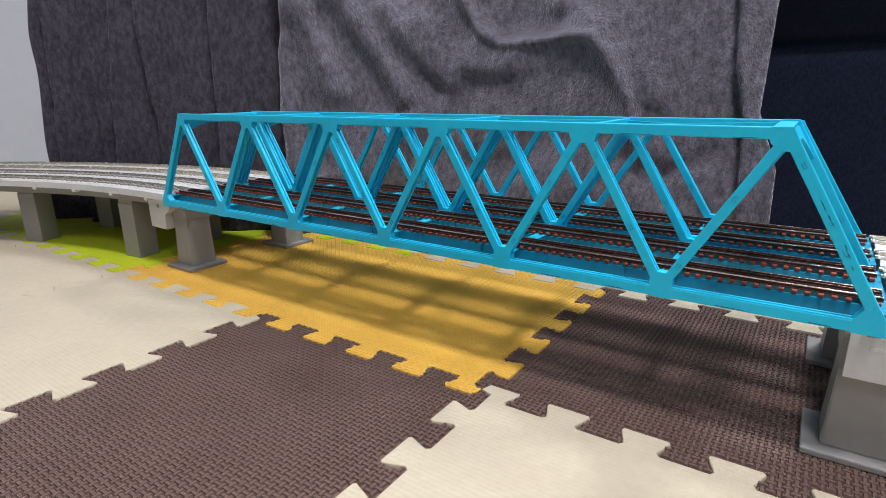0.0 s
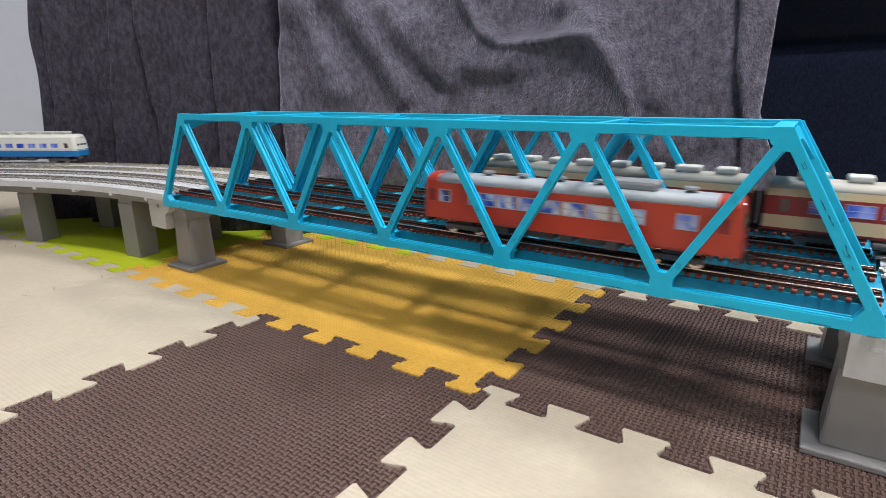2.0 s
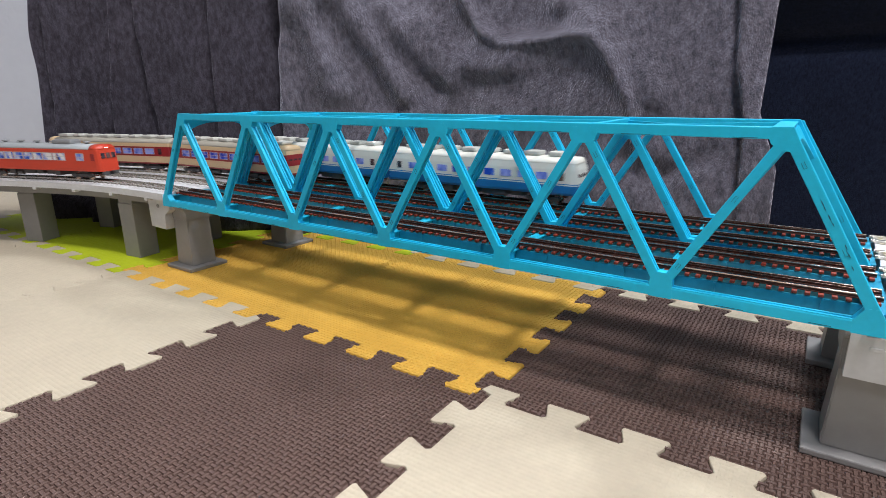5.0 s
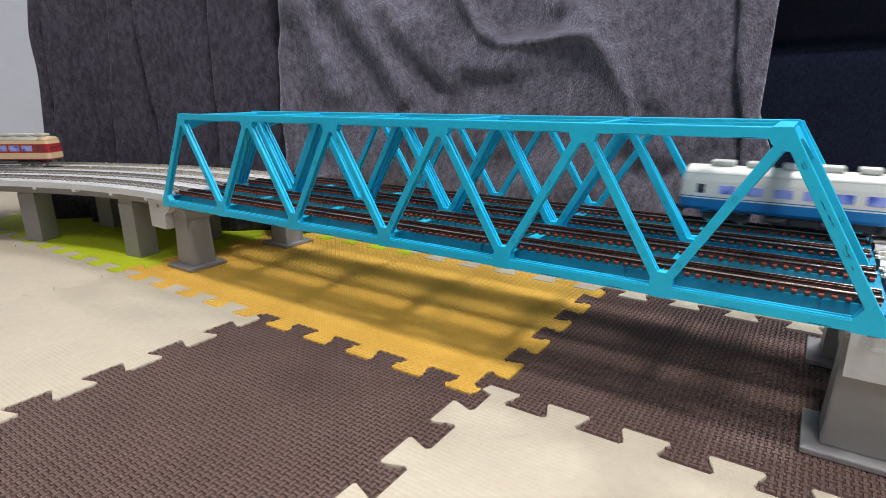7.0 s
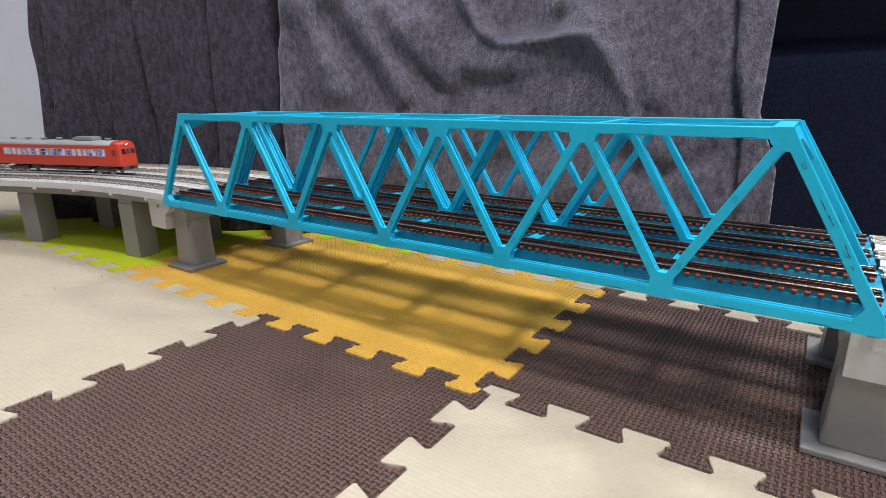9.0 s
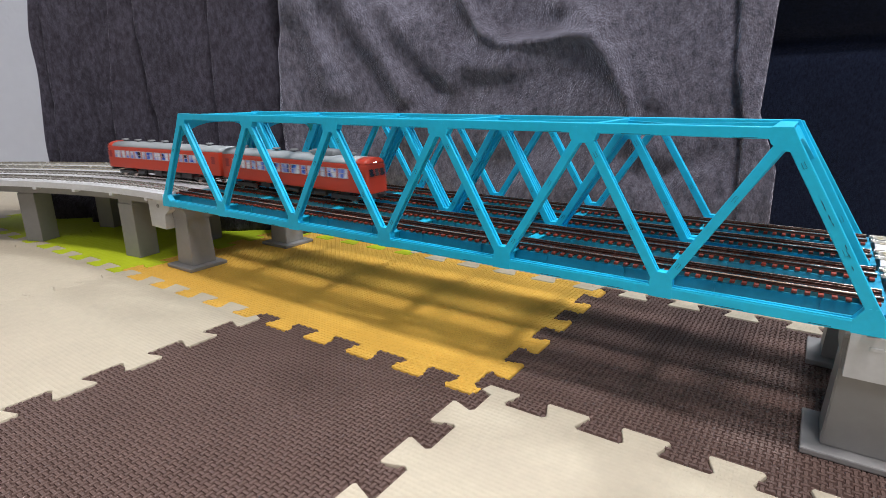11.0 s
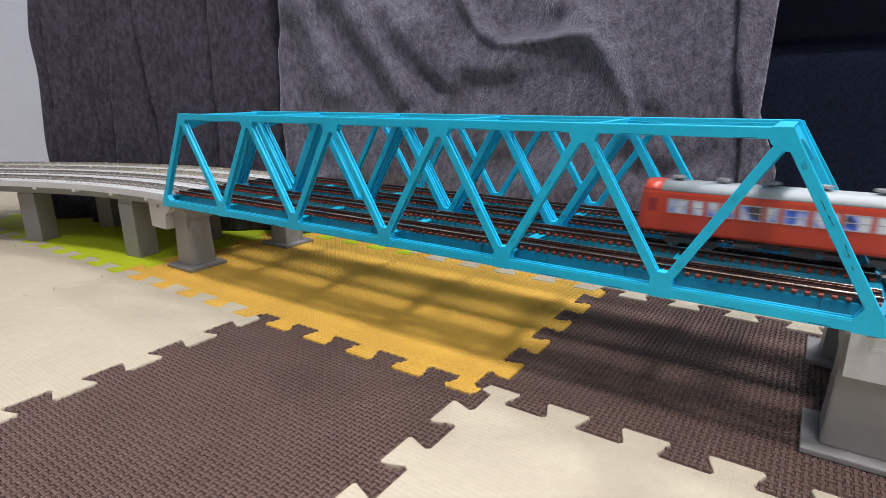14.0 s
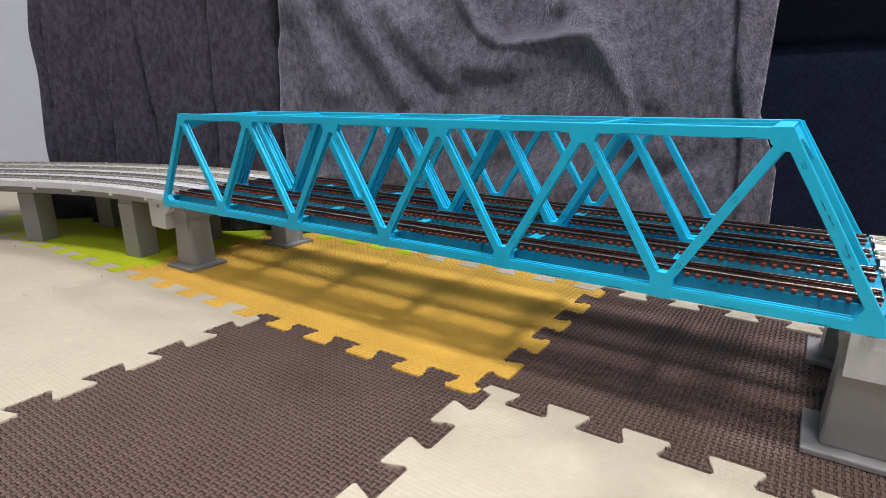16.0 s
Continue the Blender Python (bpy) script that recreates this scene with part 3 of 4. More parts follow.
# ---- piers ----
def make_pier(label):
    pier = base("bridge_pier", label, "pier", "bridge piers")
    bm = bmesh.new()
    box_at(bm, (-0.0150, -0.0150, 0.0), (0.0150, 0.0150, 0.0026), 0.0006)
    part("base_plate", bm, M_CONCRETE, pier)
    bm = bmesh.new()
    lo, hi = (0.0095, 0.0095), (0.0080, 0.0088)
    vs = [bm.verts.new((sx * w[0], sy * w[1], z)) for w, z in ((lo, 0.0024), (hi, 0.0365)) for sx, sy in ((-1, -1), (1, -1), (1, 1), (-1, 1))]
    bm.faces.new(vs[:4][::-1])
    bm.faces.new(vs[4:])
    for i in range(4):
        bm.faces.new((vs[i], vs[(i + 1) % 4], vs[4 + (i + 1) % 4], vs[4 + i]))
    bmesh.ops.bevel(bm, geom=bm.edges[:], offset=0.0005, segments=2, affect="EDGES")
    part("column", bm, M_CONCRETE, pier)
    bm = bmesh.new()
    bm2 = [(-0.0092, 0.0360), (0.0088, 0.0360), (0.0150, 0.0415), (0.0290, 0.0430), (0.0290, 0.0480), (-0.0120, 0.0480), (-0.0120, 0.0450), (-0.0092, 0.0430)]
    a = [bm.verts.new((-0.0088, y, z)) for y, z in bm2]
    b = [bm.verts.new((0.0088, y, z)) for y, z in bm2]
    bm.faces.new(a)
    bm.faces.new(b[::-1])
    for i in range(8):
        bm.faces.new((a[i], b[i], b[(i + 1) % 8], a[(i + 1) % 8]))
    bmesh.ops.bevel(bm, geom=bm.edges[:], offset=0.0005, segments=2, affect="EDGES")
    part("cap", bm, M_CONCRETE, pier)
    for y in (-0.0085, 0.0220):
        bm = bmesh.new()
        box_at(bm, (-0.0060, y - 0.0025, 0.0478), (0.0060, y + 0.0025, 0.0494), 0.0003)
        add_cyl(bm, 0.0011, 0.0011, 0.0050, Matrix.Translation((-0.0062, y, 0.0478)) @ Matrix.Rotation(math.pi / 2, 4, "X"), 10)
        part("bearing", bm, M_BLACK, pier, "small black bearing shoe")
    return pier


pier = make_pier("grey plastic bridge pier with a square foot plate")
pier.matrix_basis = pose(-0.006, 0.0225, 0)
for x, y, turn in ((0.002, 0.1015, 180), (0.390, 0.0205, 0), (0.390, 0.0985, 180)):
    copy_thing(pier, pose(x, y, 0, 0, 0, turn))
    if x > 0.1 and not turn:
        collar = base("pier_collar", "pale grey clip-on collar on a bridge pier", "pier")
        bm = bmesh.new()
        add_prism(bm, [(x - 0.0072, 0.0310), (x + 0.0105, 0.0310), (x + 0.0105, 0.0478), (x + 0.0060, 0.0478), (x + 0.0044, 0.0462), (x - 0.0030, 0.0462), (x - 0.0044, 0.0478), (x - 0.0072, 0.0466)], y - 0.0128, y - 0.0096)
        part("plate", bm, M_DECK, collar)
        bm = bmesh.new()
        box_at(bm, (x - 0.0018, y - 0.0132, 0.0415), (x + 0.0022, y - 0.0126, 0.0428), 0.0002)
        part("tab", bm, M_DECK, collar)

# ---- viaducts ----
def sweep(bm, profile, s0, s1, y, n, closed=True):
    """Extrudes a profile of (offset from the track's centre line, z) along the track at y."""
    rows = []
    for i in range(n + 1):
        s = s0 + (s1 - s0) * i / n
        p, a = on_track(y, s)
        side = Vector((-math.sin(a), math.cos(a), 0))
        rows.append([bm.verts.new(p + side * o + Vector((0, 0, z))) for o, z in profile])
    m = len(profile)
    for i in range(n):
        for k in range(m if closed else m - 1):
            bm.faces.new((rows[i][k], rows[i][(k + 1) % m], rows[i + 1][(k + 1) % m], rows[i + 1][k]))
    bm.faces.new(rows[0])
    bm.faces.new(rows[-1][::-1])


def make_viaduct(y1, y2, s0, s1, n, label, rail_mat, tie_mat):
    mid, half = (y1 + y2) / 2, (y2 - y1) / 2 + 0.0148
    v = base("viaduct", label, "viaduct", "viaducts")
    bm = bmesh.new()
    sweep(bm, [(-half, 0.0520), (half, 0.0520), (half, 0.0566), (half - 0.0012, 0.0566), (half - 0.0016, 0.0560), (-half + 0.0016, 0.0560), (-half + 0.0012, 0.0566), (-half, 0.0566)], s0, s1, mid, n)
    part("deck", bm, M_DECK, v)
    count = int(abs(s1 - s0) / 0.045)
    for i in range(count):
        p, a = on_track(mid, s0 + (i + 0.5) * (s1 - s0) / count)
        side = Vector((-math.sin(a), math.cos(a), 0))
        bm = bmesh.new()
        add_box(bm, (0.0030, 0.0050, 0.0022), Matrix.Translation(p + side * (-half + 0.0020) + Vector((0, 0, 0.0512))) @ Matrix.Rotation(a, 4, "Z"), 0.0003)
        part("bracket", bm, M_DECK, v)
    bm = bmesh.new()
    for o in (-half * 0.55, half * 0.55):
        sweep(bm, [(o - 0.004, 0.0455), (o + 0.004, 0.0455), (o + 0.004, 0.0522), (o - 0.004, 0.0522)], s0, s1, mid, n)
    part("girder", bm, M_CONCRETE, v)
    for y in (y1, y2):
        bm = bmesh.new()
        sweep(bm, [(-0.0092, 0.0561), (0.0092, 0.0561), (0.0078, 0.0570), (-0.0078, 0.0570)], s0, s1, y, n)
        part("roadbed", bm, M_BALLAST, v)
        ties = bmesh.new()
        length = abs(s1 - s0)
        count = int(length / 0.0052)
        for i in range(count):
            p, a = on_track(y, s0 + (i + 0.5) * (s1 - s0) / count)
            add_box(ties, (0.0020, 0.0130, 0.0008), Matrix.Translation((p.x, p.y, 0.0570)) @ Matrix.Rotation(a, 4, "Z"))
        tagged(part("sleeper_bed", ties, tie_mat, v), kind="stuff")
        for o in (-0.0045, 0.0045):
            bm = bmesh.new()
            sweep(bm, [(o - 0.0004, 0.0570), (o + 0.0004, 0.0570), (o + 0.0004, RAIL), (o - 0.0004, RAIL)], s0, s1, y, n)
            part("rail", bm, rail_mat, v)
    return v


for k in (0, 2):
    ya, yb = TRACKS[k], TRACKS[k + 1]
    mid = (ya + yb) / 2
    make_viaduct(ya, yb, -0.0035, BEND - SWEEP * (mid - CENTRE), 90, "pale grey curved double-track railway viaduct on piers", M_SILVER, M_BEIGE_TIE if k else M_GREY_TIE)
    make_viaduct(ya, yb, SPAN + 0.0022, EAST, 4, "pale grey straight double-track railway viaduct on piers", M_SILVER, M_BEIGE_TIE if k else M_GREY_TIE)


def make_joiner():
    """A nickel rail joiner clasping the rail's foot."""
    bm = bmesh.new()
    box_at(bm, (-0.0060, -0.0009, 0.0572), (0.0060, 0.0009, 0.0578), 0.0001)
    box_at(bm, (-0.0060, -0.0008, 0.0577), (0.0060, -0.0004, 0.0584), 0.0001)
    box_at(bm, (-0.0060, 0.0004, 0.0577), (0.0060, 0.0008, 0.0584), 0.0001)
    return mesh_of("rail_joiner", bm, M_SILVER)


JOINER = make_joiner()
for y in TRACKS:
    for o in (-0.0045, 0.0045):
        for x in (-0.004, SPAN + 0.0065):
            ob = new("rail_joiner", JOINER)
            ob.location = (x, y + o, 0)
            tagged(ob, "shiny nickel joiner clasping two model rails", "rail joiner", "rail joiners")


for y in (TRACKS[0] - 0.0045, TRACKS[2] - 0.0045):
    block = base("girder_end_block", "pale grey end block under the viaduct deck", "viaduct")
    bm = bmesh.new()
    outline = [(-0.0350, 0.0290), (-0.0160, 0.0285), (-0.0150, 0.0400), (-0.0080, 0.0440), (-0.0080, 0.0519), (-0.0355, 0.0519)]
    add_prism(bm, outline, y - 0.0040, y + 0.0110)
    bmesh.ops.bevel(bm, geom=bm.edges[:], offset=0.0004, segments=2, affect="EDGES")
    part("block", bm, M_DECK, block)
    bm = bmesh.new()
    add_cyl(bm, 0.0014, 0.0014, 0.0006, Matrix.Translation((-0.0225, y - 0.0041, 0.0455)) @ Matrix.Rotation(math.pi / 2, 4, "X"), 12)
    part("pin", bm, M_CONCRETE, block)


def make_column():
    col = base("viaduct_pier", "square grey plastic viaduct pier", "pier", "viaduct piers")
    bm = bmesh.new()
    box_at(bm, (-0.0085, -0.0085, 0.0), (0.0085, 0.0085, 0.0425), 0.0004)
    part("column", bm, M_CONCRETE, col)
    bm = bmesh.new()
    box_at(bm, (-0.0080, -0.0080, 0.0425), (0.0080, 0.0180, 0.0456), 0.0004)
    part("cap", bm, M_CONCRETE, col)
    return col


column = make_column()
first = True
for k in (0, 2):
    mid = (TRACKS[k] + TRACKS[k + 1]) / 2
    stations = [(-0.0710, -0.0115), (-0.199, -0.001), (-0.370, 0.0), (-0.480, 0.0), (-0.590, 0.0), (-0.715, 0.0)] + [(s, 0.0) for s in (0.56, 0.72, 0.88, 1.04)]
    for s, off in stations:
        p, a = on_track(mid, s)
        m = Matrix.Translation((p.x, p.y, 0)) @ Matrix.Rotation(a, 4, "Z") @ Matrix.Translation((0, off, 0))
        if first:
            column.matrix_basis = m
            first = False
        else:
            copy_thing(column, m)

# ---- trains ----
def pane_material(name, dark, light, shade=None, rough=0.12):
    """Tinted window plastic that shows pale or blue seats, another in each window."""
    mat = bpy.data.materials.new(name)
    mat.use_nodes = True
    nt = mat.node_tree
    b = nt.nodes["Principled BSDF"]
    b.inputs["Roughness"].default_value = rough
    info = nt.nodes.new("ShaderNodeObjectInfo")
    co = nt.nodes.new("ShaderNodeTexCoord")
    add = nt.nodes.new("ShaderNodeVectorMath")
    nt.links.new(co.outputs["Object"], add.inputs[0])
    nt.links.new(info.outputs["Random"], add.inputs[1])
    n = nt.nodes.new("ShaderNodeTexNoise")
    n.inputs["Scale"].default_value, n.inputs["Detail"].default_value = 190, 1
    tall = nt.nodes.new("ShaderNodeMapping")
    tall.inputs["Scale"].default_value = (1.0, 1.0, 0.55)
    nt.links.new(add.outputs[0], tall.inputs[0])
    nt.links.new(tall.outputs[0], n.inputs["Vector"])
    ramp = nt.nodes.new("ShaderNodeValToRGB")
    ramp.color_ramp.elements[0].position, ramp.color_ramp.elements[0].color = 0.33, (*dark, 1)
    ramp.color_ramp.elements[1].position, ramp.color_ramp.elements[1].color = 0.60, (*light, 1)
    if shade:                                              # gaps between the seats
        stop = ramp.color_ramp.elements.new(0.40)
        stop.color = (*dark, 1)
        ramp.color_ramp.elements[0].color = (*shade, 1)
    nt.links.new(n.outputs["Fac"], ramp.inputs[0])
    nt.links.new(ramp.outputs[0], b.inputs["Base Color"])
    return mat


M_RED = material("vermilion_paint", (0.55, 0.052, 0.024), 0.4, vary=0.05, scale=60)
M_DRED = material("deep_red_paint", (0.28, 0.018, 0.022), 0.4, vary=0.05)
M_BEIGE = material("beige_paint", (0.60, 0.44, 0.26), 0.42, vary=0.05)
M_WHITE = material("cream_white_paint", (0.74, 0.74, 0.68), 0.4, vary=0.04)
M_ROYAL = material("royal_blue_paint", (0.008, 0.18, 0.48), 0.35, vary=0.05)
M_ROOF = material("pale_grey_roof", (0.34, 0.37, 0.39), 0.55, vary=0.06)
M_ROOF2 = material("warm_grey_roof", (0.36, 0.34, 0.29), 0.55, vary=0.06)
M_UNIT = material("grey_roof_unit", (0.22, 0.23, 0.24), 0.55, vary=0.08)
M_PALE_UNIT = material("pale_roof_unit", (0.52, 0.52, 0.49), 0.5, vary=0.08)
M_UNDER = material("underfloor_grey", (0.065, 0.065, 0.068), 0.6, vary=0.2)
M_FRAME = material("pale_window_frame", (0.42, 0.42, 0.46), 0.35, vary=0.05)
M_PANE = pane_material("seat_window", (0.03, 0.12, 0.66), (0.74, 0.75, 0.78), (0.05, 0.045, 0.05))
M_PANE2 = pane_material("blue_window", (0.02, 0.07, 0.52), (0.30, 0.38, 0.85))
M_PANE3 = pane_material("dark_window", (0.02, 0.02, 0.03), (0.10, 0.06, 0.06))
M_WARM = glow("warm_headlight", (1.0, 0.72, 0.30), 7.0)
M_HEAD = glow("headlight", (1.0, 0.96, 0.88), 9.0)
M_LENS = material("headlight_lens", (0.55, 0.50, 0.45), 0.15, vary=0.05)
CAR = 0.135                        # car body's length
HALF = 0.0095                      # half of its width
SILL, EAVE, CROWN = 0.0070, 0.0238, 0.0276   # over the rail


def loft(bm, xs, outline, mats, cap=True):
    """xs: (x, width factor, lift); outline: half profile of (y, z) from the bottom up, mirrored."""
    full = [(-y, z) for y, z in outline] + [(y, z) for y, z in outline[::-1]]
    n, rows = len(full), []
    for x, w, f in xs:
        rows.append([bm.verts.new((x + f * (0 if z < EAVE - 0.006 else (z - EAVE + 0.006)), y * w, z)) for y, z in full])
    for i in range(len(rows) - 1):
        for k in range(n - 1):
            face = bm.faces.new((rows[i][k], rows[i][k + 1], rows[i + 1][k + 1], rows[i + 1][k]))
            j = k if k < len(outline) - 1 else (n - 2 - k)
            face.material_index = mats[min(j, len(mats) - 1)] if k != len(outline) - 1 else mats[-1]
    if cap:
        for row, flip in ((rows[0], 0), (rows[-1], 1)):
            for k in range(len(outline) - 1):
                q = [row[k], row[k + 1], row[n - 2 - k], row[n - 1 - k]]
                face = bm.faces.new(q[::-1] if flip else q)
                face.material_index = mats[min(k, len(mats) - 1)]
        for i in range(len(rows) - 1):
            bm.faces.new((rows[i][0], rows[i + 1][0], rows[i + 1][n - 1], rows[i][n - 1])).material_index = mats[0]


def car_stations(cab_w, cab_e):
    h = CAR / 2
    west = [(-h, 0.80, 0.22), (-h + 0.0012, 0.93, 0.22), (-h + 0.0035, 1.0, 0.1)] if cab_w else [(-h, 0.94, 0), (-h + 0.0006, 1.0, 0)]
    east = [(h - 0.0035, 1.0, -0.1), (h - 0.0012, 0.93, -0.22), (h, 0.80, -0.22)] if cab_e else [(h - 0.0006, 1.0, 0), (h, 0.94, 0)]
    return west + [(-h * 0.5, 1.0, 0), (0, 1.0, 0), (h * 0.5, 1.0, 0)] + east


def add_panes(car, windows, z0, z1, mat, frame_mat, edge):
    """windows: (centre x, width). A framed pane on each side of the car."""
    for side in (-1, 1):
        for x, w in windows:
            y = side * (HALF + 0.00005)
            bm = bmesh.new()
            if frame_mat:
                e = edge
                for lo, hi in (((x - w / 2 - e, z0 - e), (x + w / 2 + e, z0)), ((x - w / 2 - e, z1), (x + w / 2 + e, z1 + e)),
                               ((x - w / 2 - e, z0), (x - w / 2, z1)), ((x + w / 2, z0), (x + w / 2 + e, z1)),
                               ((x - w / 2, (z0 + z1) / 2 - e * 0.4), (x + w / 2, (z0 + z1) / 2 + e * 0.4))):
                    box_at(bm, (lo[0], y - 0.00022, lo[1]), (hi[0], y + 0.00022, hi[1]))
                fr = part("window_frame", bm, frame_mat, car)
                bm = bmesh.new()
            box_at(bm, (x - w / 2, y - 0.00010, z0), (x + w / 2, y + 0.00010, z1))
            part("window_pane", bm, mat, car)


def add_bogies(car):
    for s in (-1, 1):
        x = s * CAR * 0.34
        bm = bmesh.new()
        for side in (-1, 1):
            box_at(bm, (x - 0.0105, side * 0.0066 - 0.0008, 0.0024), (x + 0.0105, side * 0.0066 + 0.0008, 0.0048), 0.0004)
            for d in (-0.0070, 0.0070):
                box_at(bm, (x + d - 0.0016, side * 0.0073 - 0.0006, 0.0020), (x + d + 0.0016, side * 0.0073 + 0.0006, 0.0046), 0.0003)
        box_at(bm, (x - 0.004, -0.006, 0.0030), (x + 0.004, 0.006, 0.0072))
        bogie = part("bogie", bm, M_UNDER, car)
        for d in (-0.0070, 0.0070):
            bm = bmesh.new()
            for side in (-1, 1):
                m = Matrix.Translation((x + d, side * 0.0047, 0.0027)) @ Matrix.Rotation(math.pi / 2, 4, "X")
                add_cyl(bm, 0.0027, 0.0027, 0.0010, m, 20)
            add_cyl(bm, 0.0005, 0.0005, 0.0094, Matrix.Translation((x + d, 0, 0.0027)) @ Matrix.Rotation(math.pi / 2, 4, "X"), 8)
            part("wheelset", bm, M_RAIL, bogie, "dark metal wheelset")


def add_underfloor(car, seed):
    rnd = random.Random(seed)
    x = -CAR * 0.22
    while x < CAR * 0.20:
        w = rnd.uniform(0.005, 0.012)
        bm = bmesh.new()
        d = rnd.uniform(0.0060, 0.0084)
        box_at(bm, (x, -d, rnd.uniform(0.0022, 0.0040)), (x + w, d, 0.0071), 0.0004)
        if rnd.random() < 0.4:
            add_cyl(bm, 0.0016, 0.0016, w, Matrix.Translation((x + w / 2, -d, 0.0042)) @ Matrix.Rotation(math.pi / 2, 4, "Y"), 12)
        part("equipment_box", bm, M_UNDER, car)
        x += w + rnd.uniform(0.0008, 0.003)
    for s in (-1, 1):
        bm = bmesh.new()
        box_at(bm, (s * (CAR / 2 + 0.0008) - 0.0022, -0.0014, 0.0046), (s * (CAR / 2 + 0.0008) + 0.0022, 0.0014, 0.0068), 0.0003)
        part("coupler", bm, M_BLACK, car)



def make_car(style, cab_w, cab_e, label, seed, lit=""):
    """A railcar about its middle, the top of the rail at z 0, its side along x."""
    car = base("railcar", label, "train car", "model trains")
    xs = car_stations(cab_w, cab_e)
    if style == "red":
        outline = [(HALF - 0.0004, SILL), (HALF, SILL + 0.001), (HALF, EAVE - 0.001), (HALF - 0.0002, EAVE)]
        mats, bands = [M_RED], [0, 0, 0]
    elif style == "beige":
        outline = [(HALF - 0.0006, SILL - 0.0004), (HALF - 0.0001, SILL + 0.0008), (HALF, 0.0132), (HALF, 0.0140), (HALF, 0.0205), (HALF, 0.0212), (HALF - 0.0003, EAVE + 0.0004)]
        mats, bands = [M_BEIGE, M_DRED], [1, 0, 1, 1, 1, 0]
    else:
        outline = [(HALF - 0.0008, SILL - 0.0004), (HALF - 0.0001, SILL + 0.001), (HALF, 0.0122), (HALF, 0.0128), (HALF, 0.0133), (HALF, 0.0210), (HALF - 0.0003, EAVE + 0.0004)]
        mats, bands = [M_WHITE, M_ROYAL], [1, 1, 0, 1, 0, 0]
    bm = bmesh.new()
    loft(bm, xs, outline, bands)
    part("body", bm, mats, car, smooth=False)
    top = outline[-1]
    roof_mat = {"red": M_ROOF, "beige": M_ROOF2, "blue": M_WHITE}[style]
    arc = [(top[0] * math.cos(a) ** 0.6, top[1] - 0.0002 + (CROWN - EAVE) * math.sin(a)) for a in (0, 0.25, 0.5, 0.8, 1.1, 1.4, 1.5707)]
    h = CAR / 2
    cut_w, cut_e = (-h + 0.009 if cab_w else -h), (h - 0.009 if cab_e else h)
    if style == "blue":
        cut_w, cut_e = -h, h
    bm = bmesh.new()
    mid = [x for x in xs if cut_w < x[0] < cut_e]
    loft(bm, ([(cut_w, 1.0 if cut_w > -h else xs[0][1], 0 if cut_w > -h else xs[0][2])] + mid + [(cut_e, 1.0 if cut_e < h else xs[-1][1], 0 if cut_e < h else xs[-1][2])]), arc, [0])
    part("roof", bm, roof_mat, car, "", True)
    for cab, s, cut in ((cab_w, -1, cut_w), (cab_e, 1, cut_e)):
        if not cab:
            bm = bmesh.new()                               # gangway
            box_at(bm, (s * (h + 0.0005) - 0.0015, -0.0036, SILL), (s * (h + 0.0005) + 0.0015, 0.0036, EAVE - 0.002), 0.0004)
            part("gangway", bm, M_BLACK, car)
            continue
        if style != "blue":
            end = [x for x in xs if (x[0] < cut if s < 0 else x[0] > cut)]
            bm = bmesh.new()
            loft(bm, (end + [(cut, 1.0, 0)]) if s < 0 else ([(cut, 1.0, 0)] + end), [(y * 1.002, z + 0.00005) for y, z in arc], [0])
            part("cab_roof", bm, mats[0], car, "painted roof end over the cab", True)
        for y in (-0.0047, 0.0, 0.0047):                   # windscreen
            bm = bmesh.new()
            lean = Matrix.Translation((s * (h - 0.00085), y, 0.0192)) @ Matrix.Rotation(-s * 0.2, 4, "Y")
            add_box(bm, (0.0005, 0.0036, 0.0046), lean, 0.0001)
            part("windscreen", bm, M_PANE3, car)
        for y in ((-0.0056, 0.0056) if style != "red" else (-0.0034, 0.0034)):
            bm = bmesh.new()
            m = Matrix.Translation((s * (h - 0.0030), y, 0.0243)) @ Matrix.Rotation(math.pi / 2, 4, "Y")
            add_cyl(bm, 0.0009, 0.0009, 0.0026, m, 14)
            part("headlight", bm, (M_WARM if style == "red" else M_HEAD) if ("e" if s > 0 else "w") in lit else M_LENS, car)
        if style == "red":
            bm = bmesh.new()
            add_box(bm, (0.0024, 0.0034, 0.0013), Matrix.Translation((s * (h - 0.0027), 0, 0.0244)), 0.0003)
            part("destination_sign", bm, M_HEAD if ("e" if s > 0 else "w") in lit else M_LENS, car, "small white roof sign")
        bm = bmesh.new()                                   # cab step and buffer beam
        box_at(bm, (s * (h - 0.001) - 0.001, -0.0072, 0.0042), (s * (h - 0.001) + 0.001, 0.0072, SILL + 0.0005), 0.0003)
        part("buffer_beam", bm, M_UNDER, car)
    if style == "red":
        z0, z1 = 0.0155, 0.0205
        wins, x = [], -0.0550
        for w in "WNNNWNWWWNNNNWW":
            size = 0.0070 if w == "W" else 0.0034
            wins.append((x + size / 2, size))
            x += size + 0.0022
        if cab_w and cab_e:                                # the single car: one group between two doors
            wins, x = [(-0.0545, 0.0055), (0.0492, 0.0066)], -0.0415
            for size in (0.0026,) + (0.0085,) * 6 + (0.0026, 0.0075):
                wins.append((x + size / 2, size))
                x += size + 0.0015
        add_panes(car, wins, z0, z1, M_PANE, M_FRAME, 0.00045)
        doors, vents = (-0.0614, 0.0614), [(-0.054 + 0.017 * k) for k in range(7)]
    elif style == "beige":
        z0, z1 = 0.0150, 0.0196
        add_panes(car, [(-0.047 + 0.0118 * k, 0.0088) for k in range(9)], z0, z1, M_PANE2, M_FRAME, 0.00028)
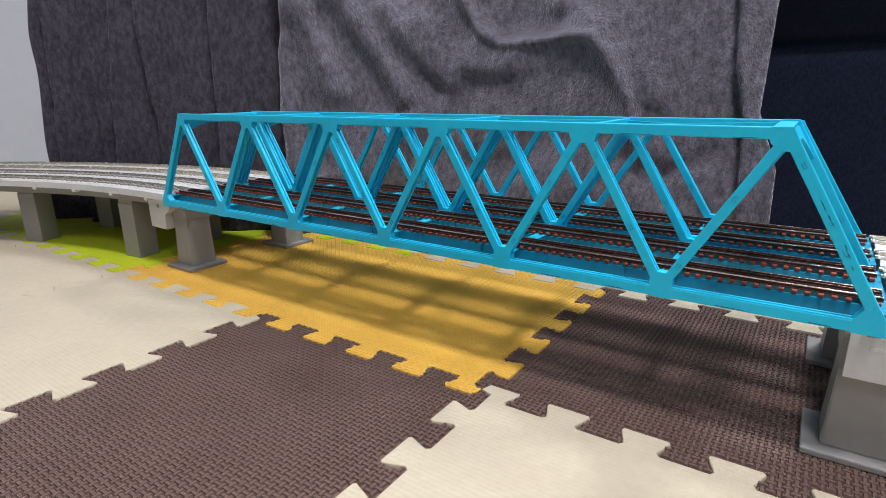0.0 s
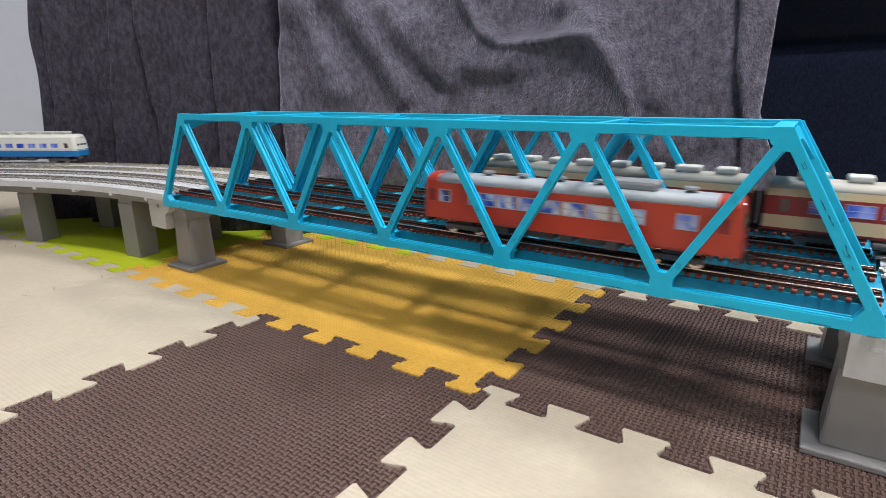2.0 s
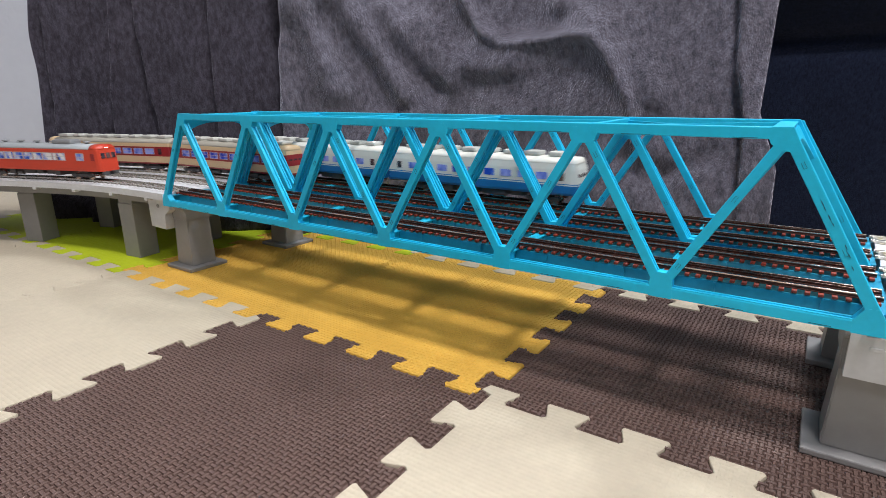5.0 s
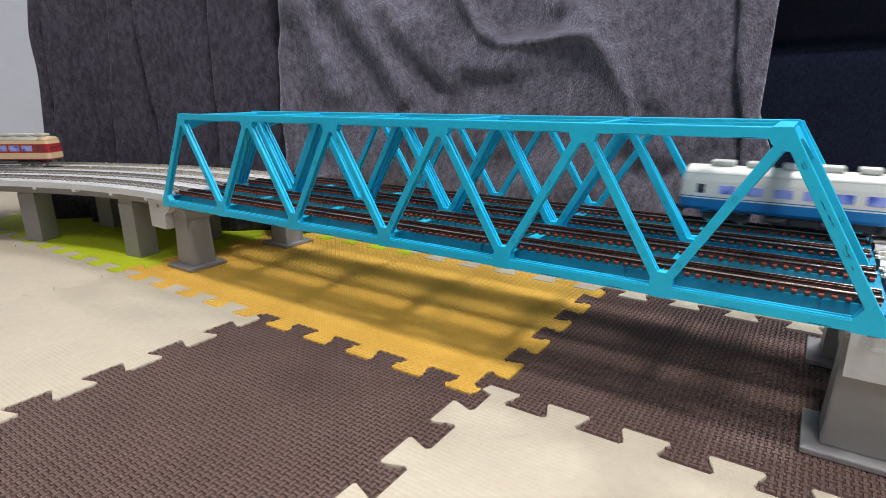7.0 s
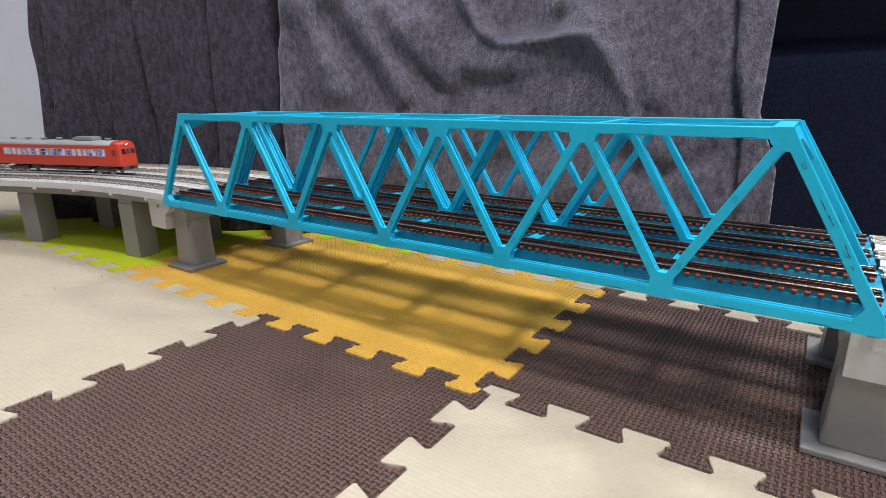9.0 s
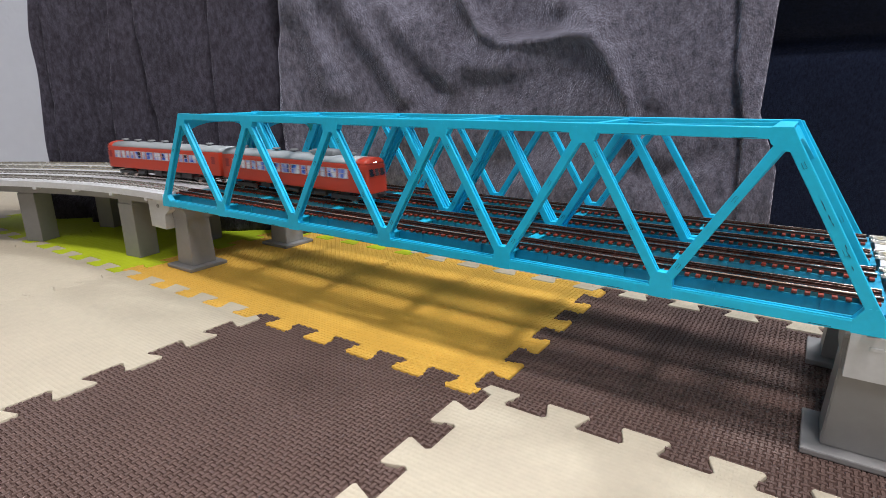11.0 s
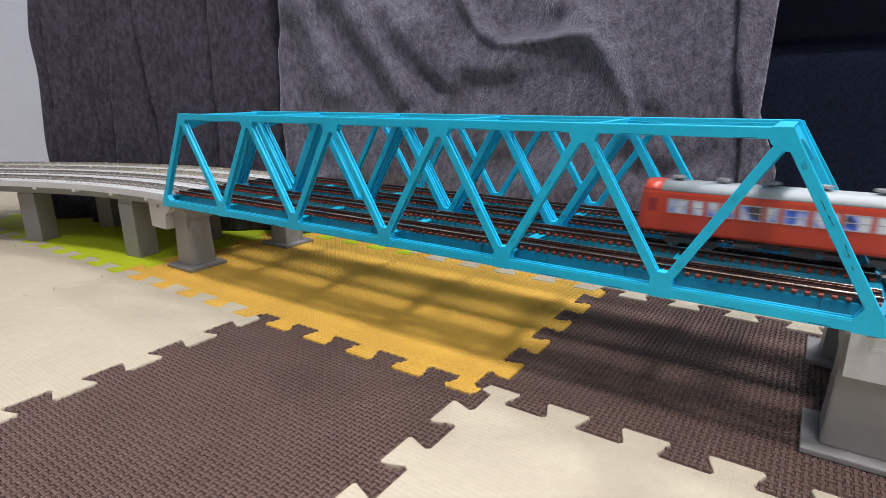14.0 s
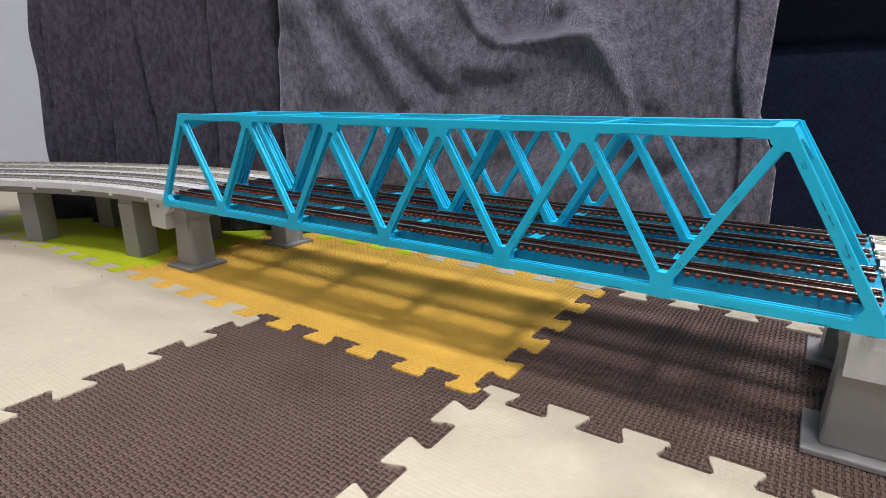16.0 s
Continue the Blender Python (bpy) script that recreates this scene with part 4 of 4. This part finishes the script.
        doors, vents = (-0.0600, 0.0580), [(-0.052 + 0.0155 * k) for k in range(8)]
    else:
        z0, z1 = 0.0152, 0.0192
        add_panes(car, [(-0.046 + 0.0115 * k, 0.0072) for k in range(9)], z0, z1, M_PANE2, None, 0)
        doors, vents = (-0.0578, 0.0578), [(-0.050 + 0.0145 * k) for k in range(8)]
    add_panes(car, [(d, 0.0036) for d in doors], z0 - 0.0002, z1 + 0.0002, M_PANE3 if style != "red" else M_DRED, None, 0)
    for k, x in enumerate(vents):                          # ventilators and cooling units
        bm = bmesh.new()
        if style == "red":
            if seed % 2 and k == 5:
                box_at(bm, (x - 0.013, -0.0052, CROWN - 0.0012), (x + 0.006, 0.0052, CROWN + 0.0030), 0.0014)
            else:
                add_cyl(bm, 0.0014, 0.0014, 0.0016, Matrix.Translation((x, 0, CROWN + 0.0002)), 14)
                add_cyl(bm, 0.0028, 0.0024, 0.0008, Matrix.Translation((x, 0, CROWN + 0.0013)), 18)
        else:
            w = 0.0042 if k % 3 else 0.0052
            add_box(bm, (2 * w - 0.0014, 0.0082, 0.0022), Matrix.Translation((x, 0, CROWN - 0.0002)))
            add_box(bm, (2 * w, 0.0096, 0.0024), Matrix.Translation((x, 0, CROWN + 0.0016)), 0.0007)
        part("roof_unit", bm, M_PALE_UNIT if style != "red" else M_UNIT, car)
    add_bogies(car)
    add_underfloor(car, seed)
    return car


# red single car, going west on the track nearest the front
car_a = make_car("red", True, True, "vermilion red single model railcar with grey roof, running", 3, "e")
car_b1 = make_car("beige", True, False, "beige and dark red model express railcar, running", 4)
car_b2 = make_car("beige", False, True, "beige and dark red model express railcar, rear car of two", 6)
for car in (car_b1, car_b2):                           # the express cars are a little longer
    for piece in car.children_recursive:
        piece.data.transform(Matrix.Scale(1.025, 4, (1, 0, 0)))
car_c1 = make_car("blue", False, True, "white and blue model express railcar, leading car of two", 8)
car_c2 = make_car("blue", True, False, "white and blue model express railcar, rear car of two", 10)
car_d1 = make_car("red", False, True, "vermilion red model railcar with lit headlights, running", 5, "e")
car_d2 = make_car("red", True, False, "vermilion red model railcar, rear car of two", 12)


def car_pose(track, s):
    """The pose of a car whose middle is at s: it rides on its two bogies."""
    y = TRACKS[track]
    a, _ = on_track(y, s - CAR * 0.34)
    b, _ = on_track(y, s + CAR * 0.34)
    m = (a + b) / 2
    d = b - a
    return pose(m.x, m.y, RAIL, 0, 0, math.degrees(math.atan2(d.y, d.x)))


def glide(keys, t):
    """Distance at t from (t, s) keys, straight between them and beyond them."""
    for (t0, s0), (t1, s1) in zip(keys, keys[1:]):
        if t <= t1 or (t1, s1) == keys[-1]:
            return s0 + (s1 - s0) * (t - t0) / (t1 - t0)


def run(car, track, keys, shift, low, high):
    rows = []
    for i in range(81):
        t = i * 0.2
        s = min(max(glide(keys, t) + shift, low), high)
        rows.append((t, car_pose(track, s)))
    walk(car, rows)


def motions():
    half, gap = CAR / 2, CAR + 0.0045
    # keys: seconds, place of the west end (a, b, c) or of the east end (d) along the track
    a = [(1.5, 0.2935), (2.0, 0.2136), (2.5, 0.1324), (3.4, -0.0185), (3.8, -0.0707), (4.2, -0.1222)]
    b = [(1.0, 0.3481), (1.5, 0.2785), (2.5, 0.1345), (3.5, -0.0125), (4.0, -0.0925), (6.3, -0.4108), (7.0, -0.5139)]
    c = [(2.0, -0.5166), (2.5, -0.4349), (3.5, -0.2644), (4.2, -0.1476), (6.5, 0.2276), (7.0, 0.3109), (7.3, 0.3680)]
    d = [(8.0, -0.2543), (8.5, -0.1799), (9.0, -0.1100), (9.2, -0.0850), (11.5, 0.2205), (12.5, 0.3655), (13.5, 0.5100), (14.5, 0.6560)]
    run(car_a, 0, a, half, -0.74, 0.95)
    run(car_b1, 2, b, half + 0.0017, -0.82, 0.80)
    run(car_b2, 2, b, half + gap + 0.0055, -0.82 + gap + 0.004, 0.80 + gap + 0.004)
    run(car_c2, 3, c, half, -0.90, 0.85)
    run(car_c1, 3, c, half + gap, -0.90 + gap, 0.85 + gap)
    run(car_d1, 1, d, -half, -0.76 + gap, 0.85 + gap)
    run(car_d2, 1, d, -half - gap - 0.003, -0.76, 0.85)


motions()
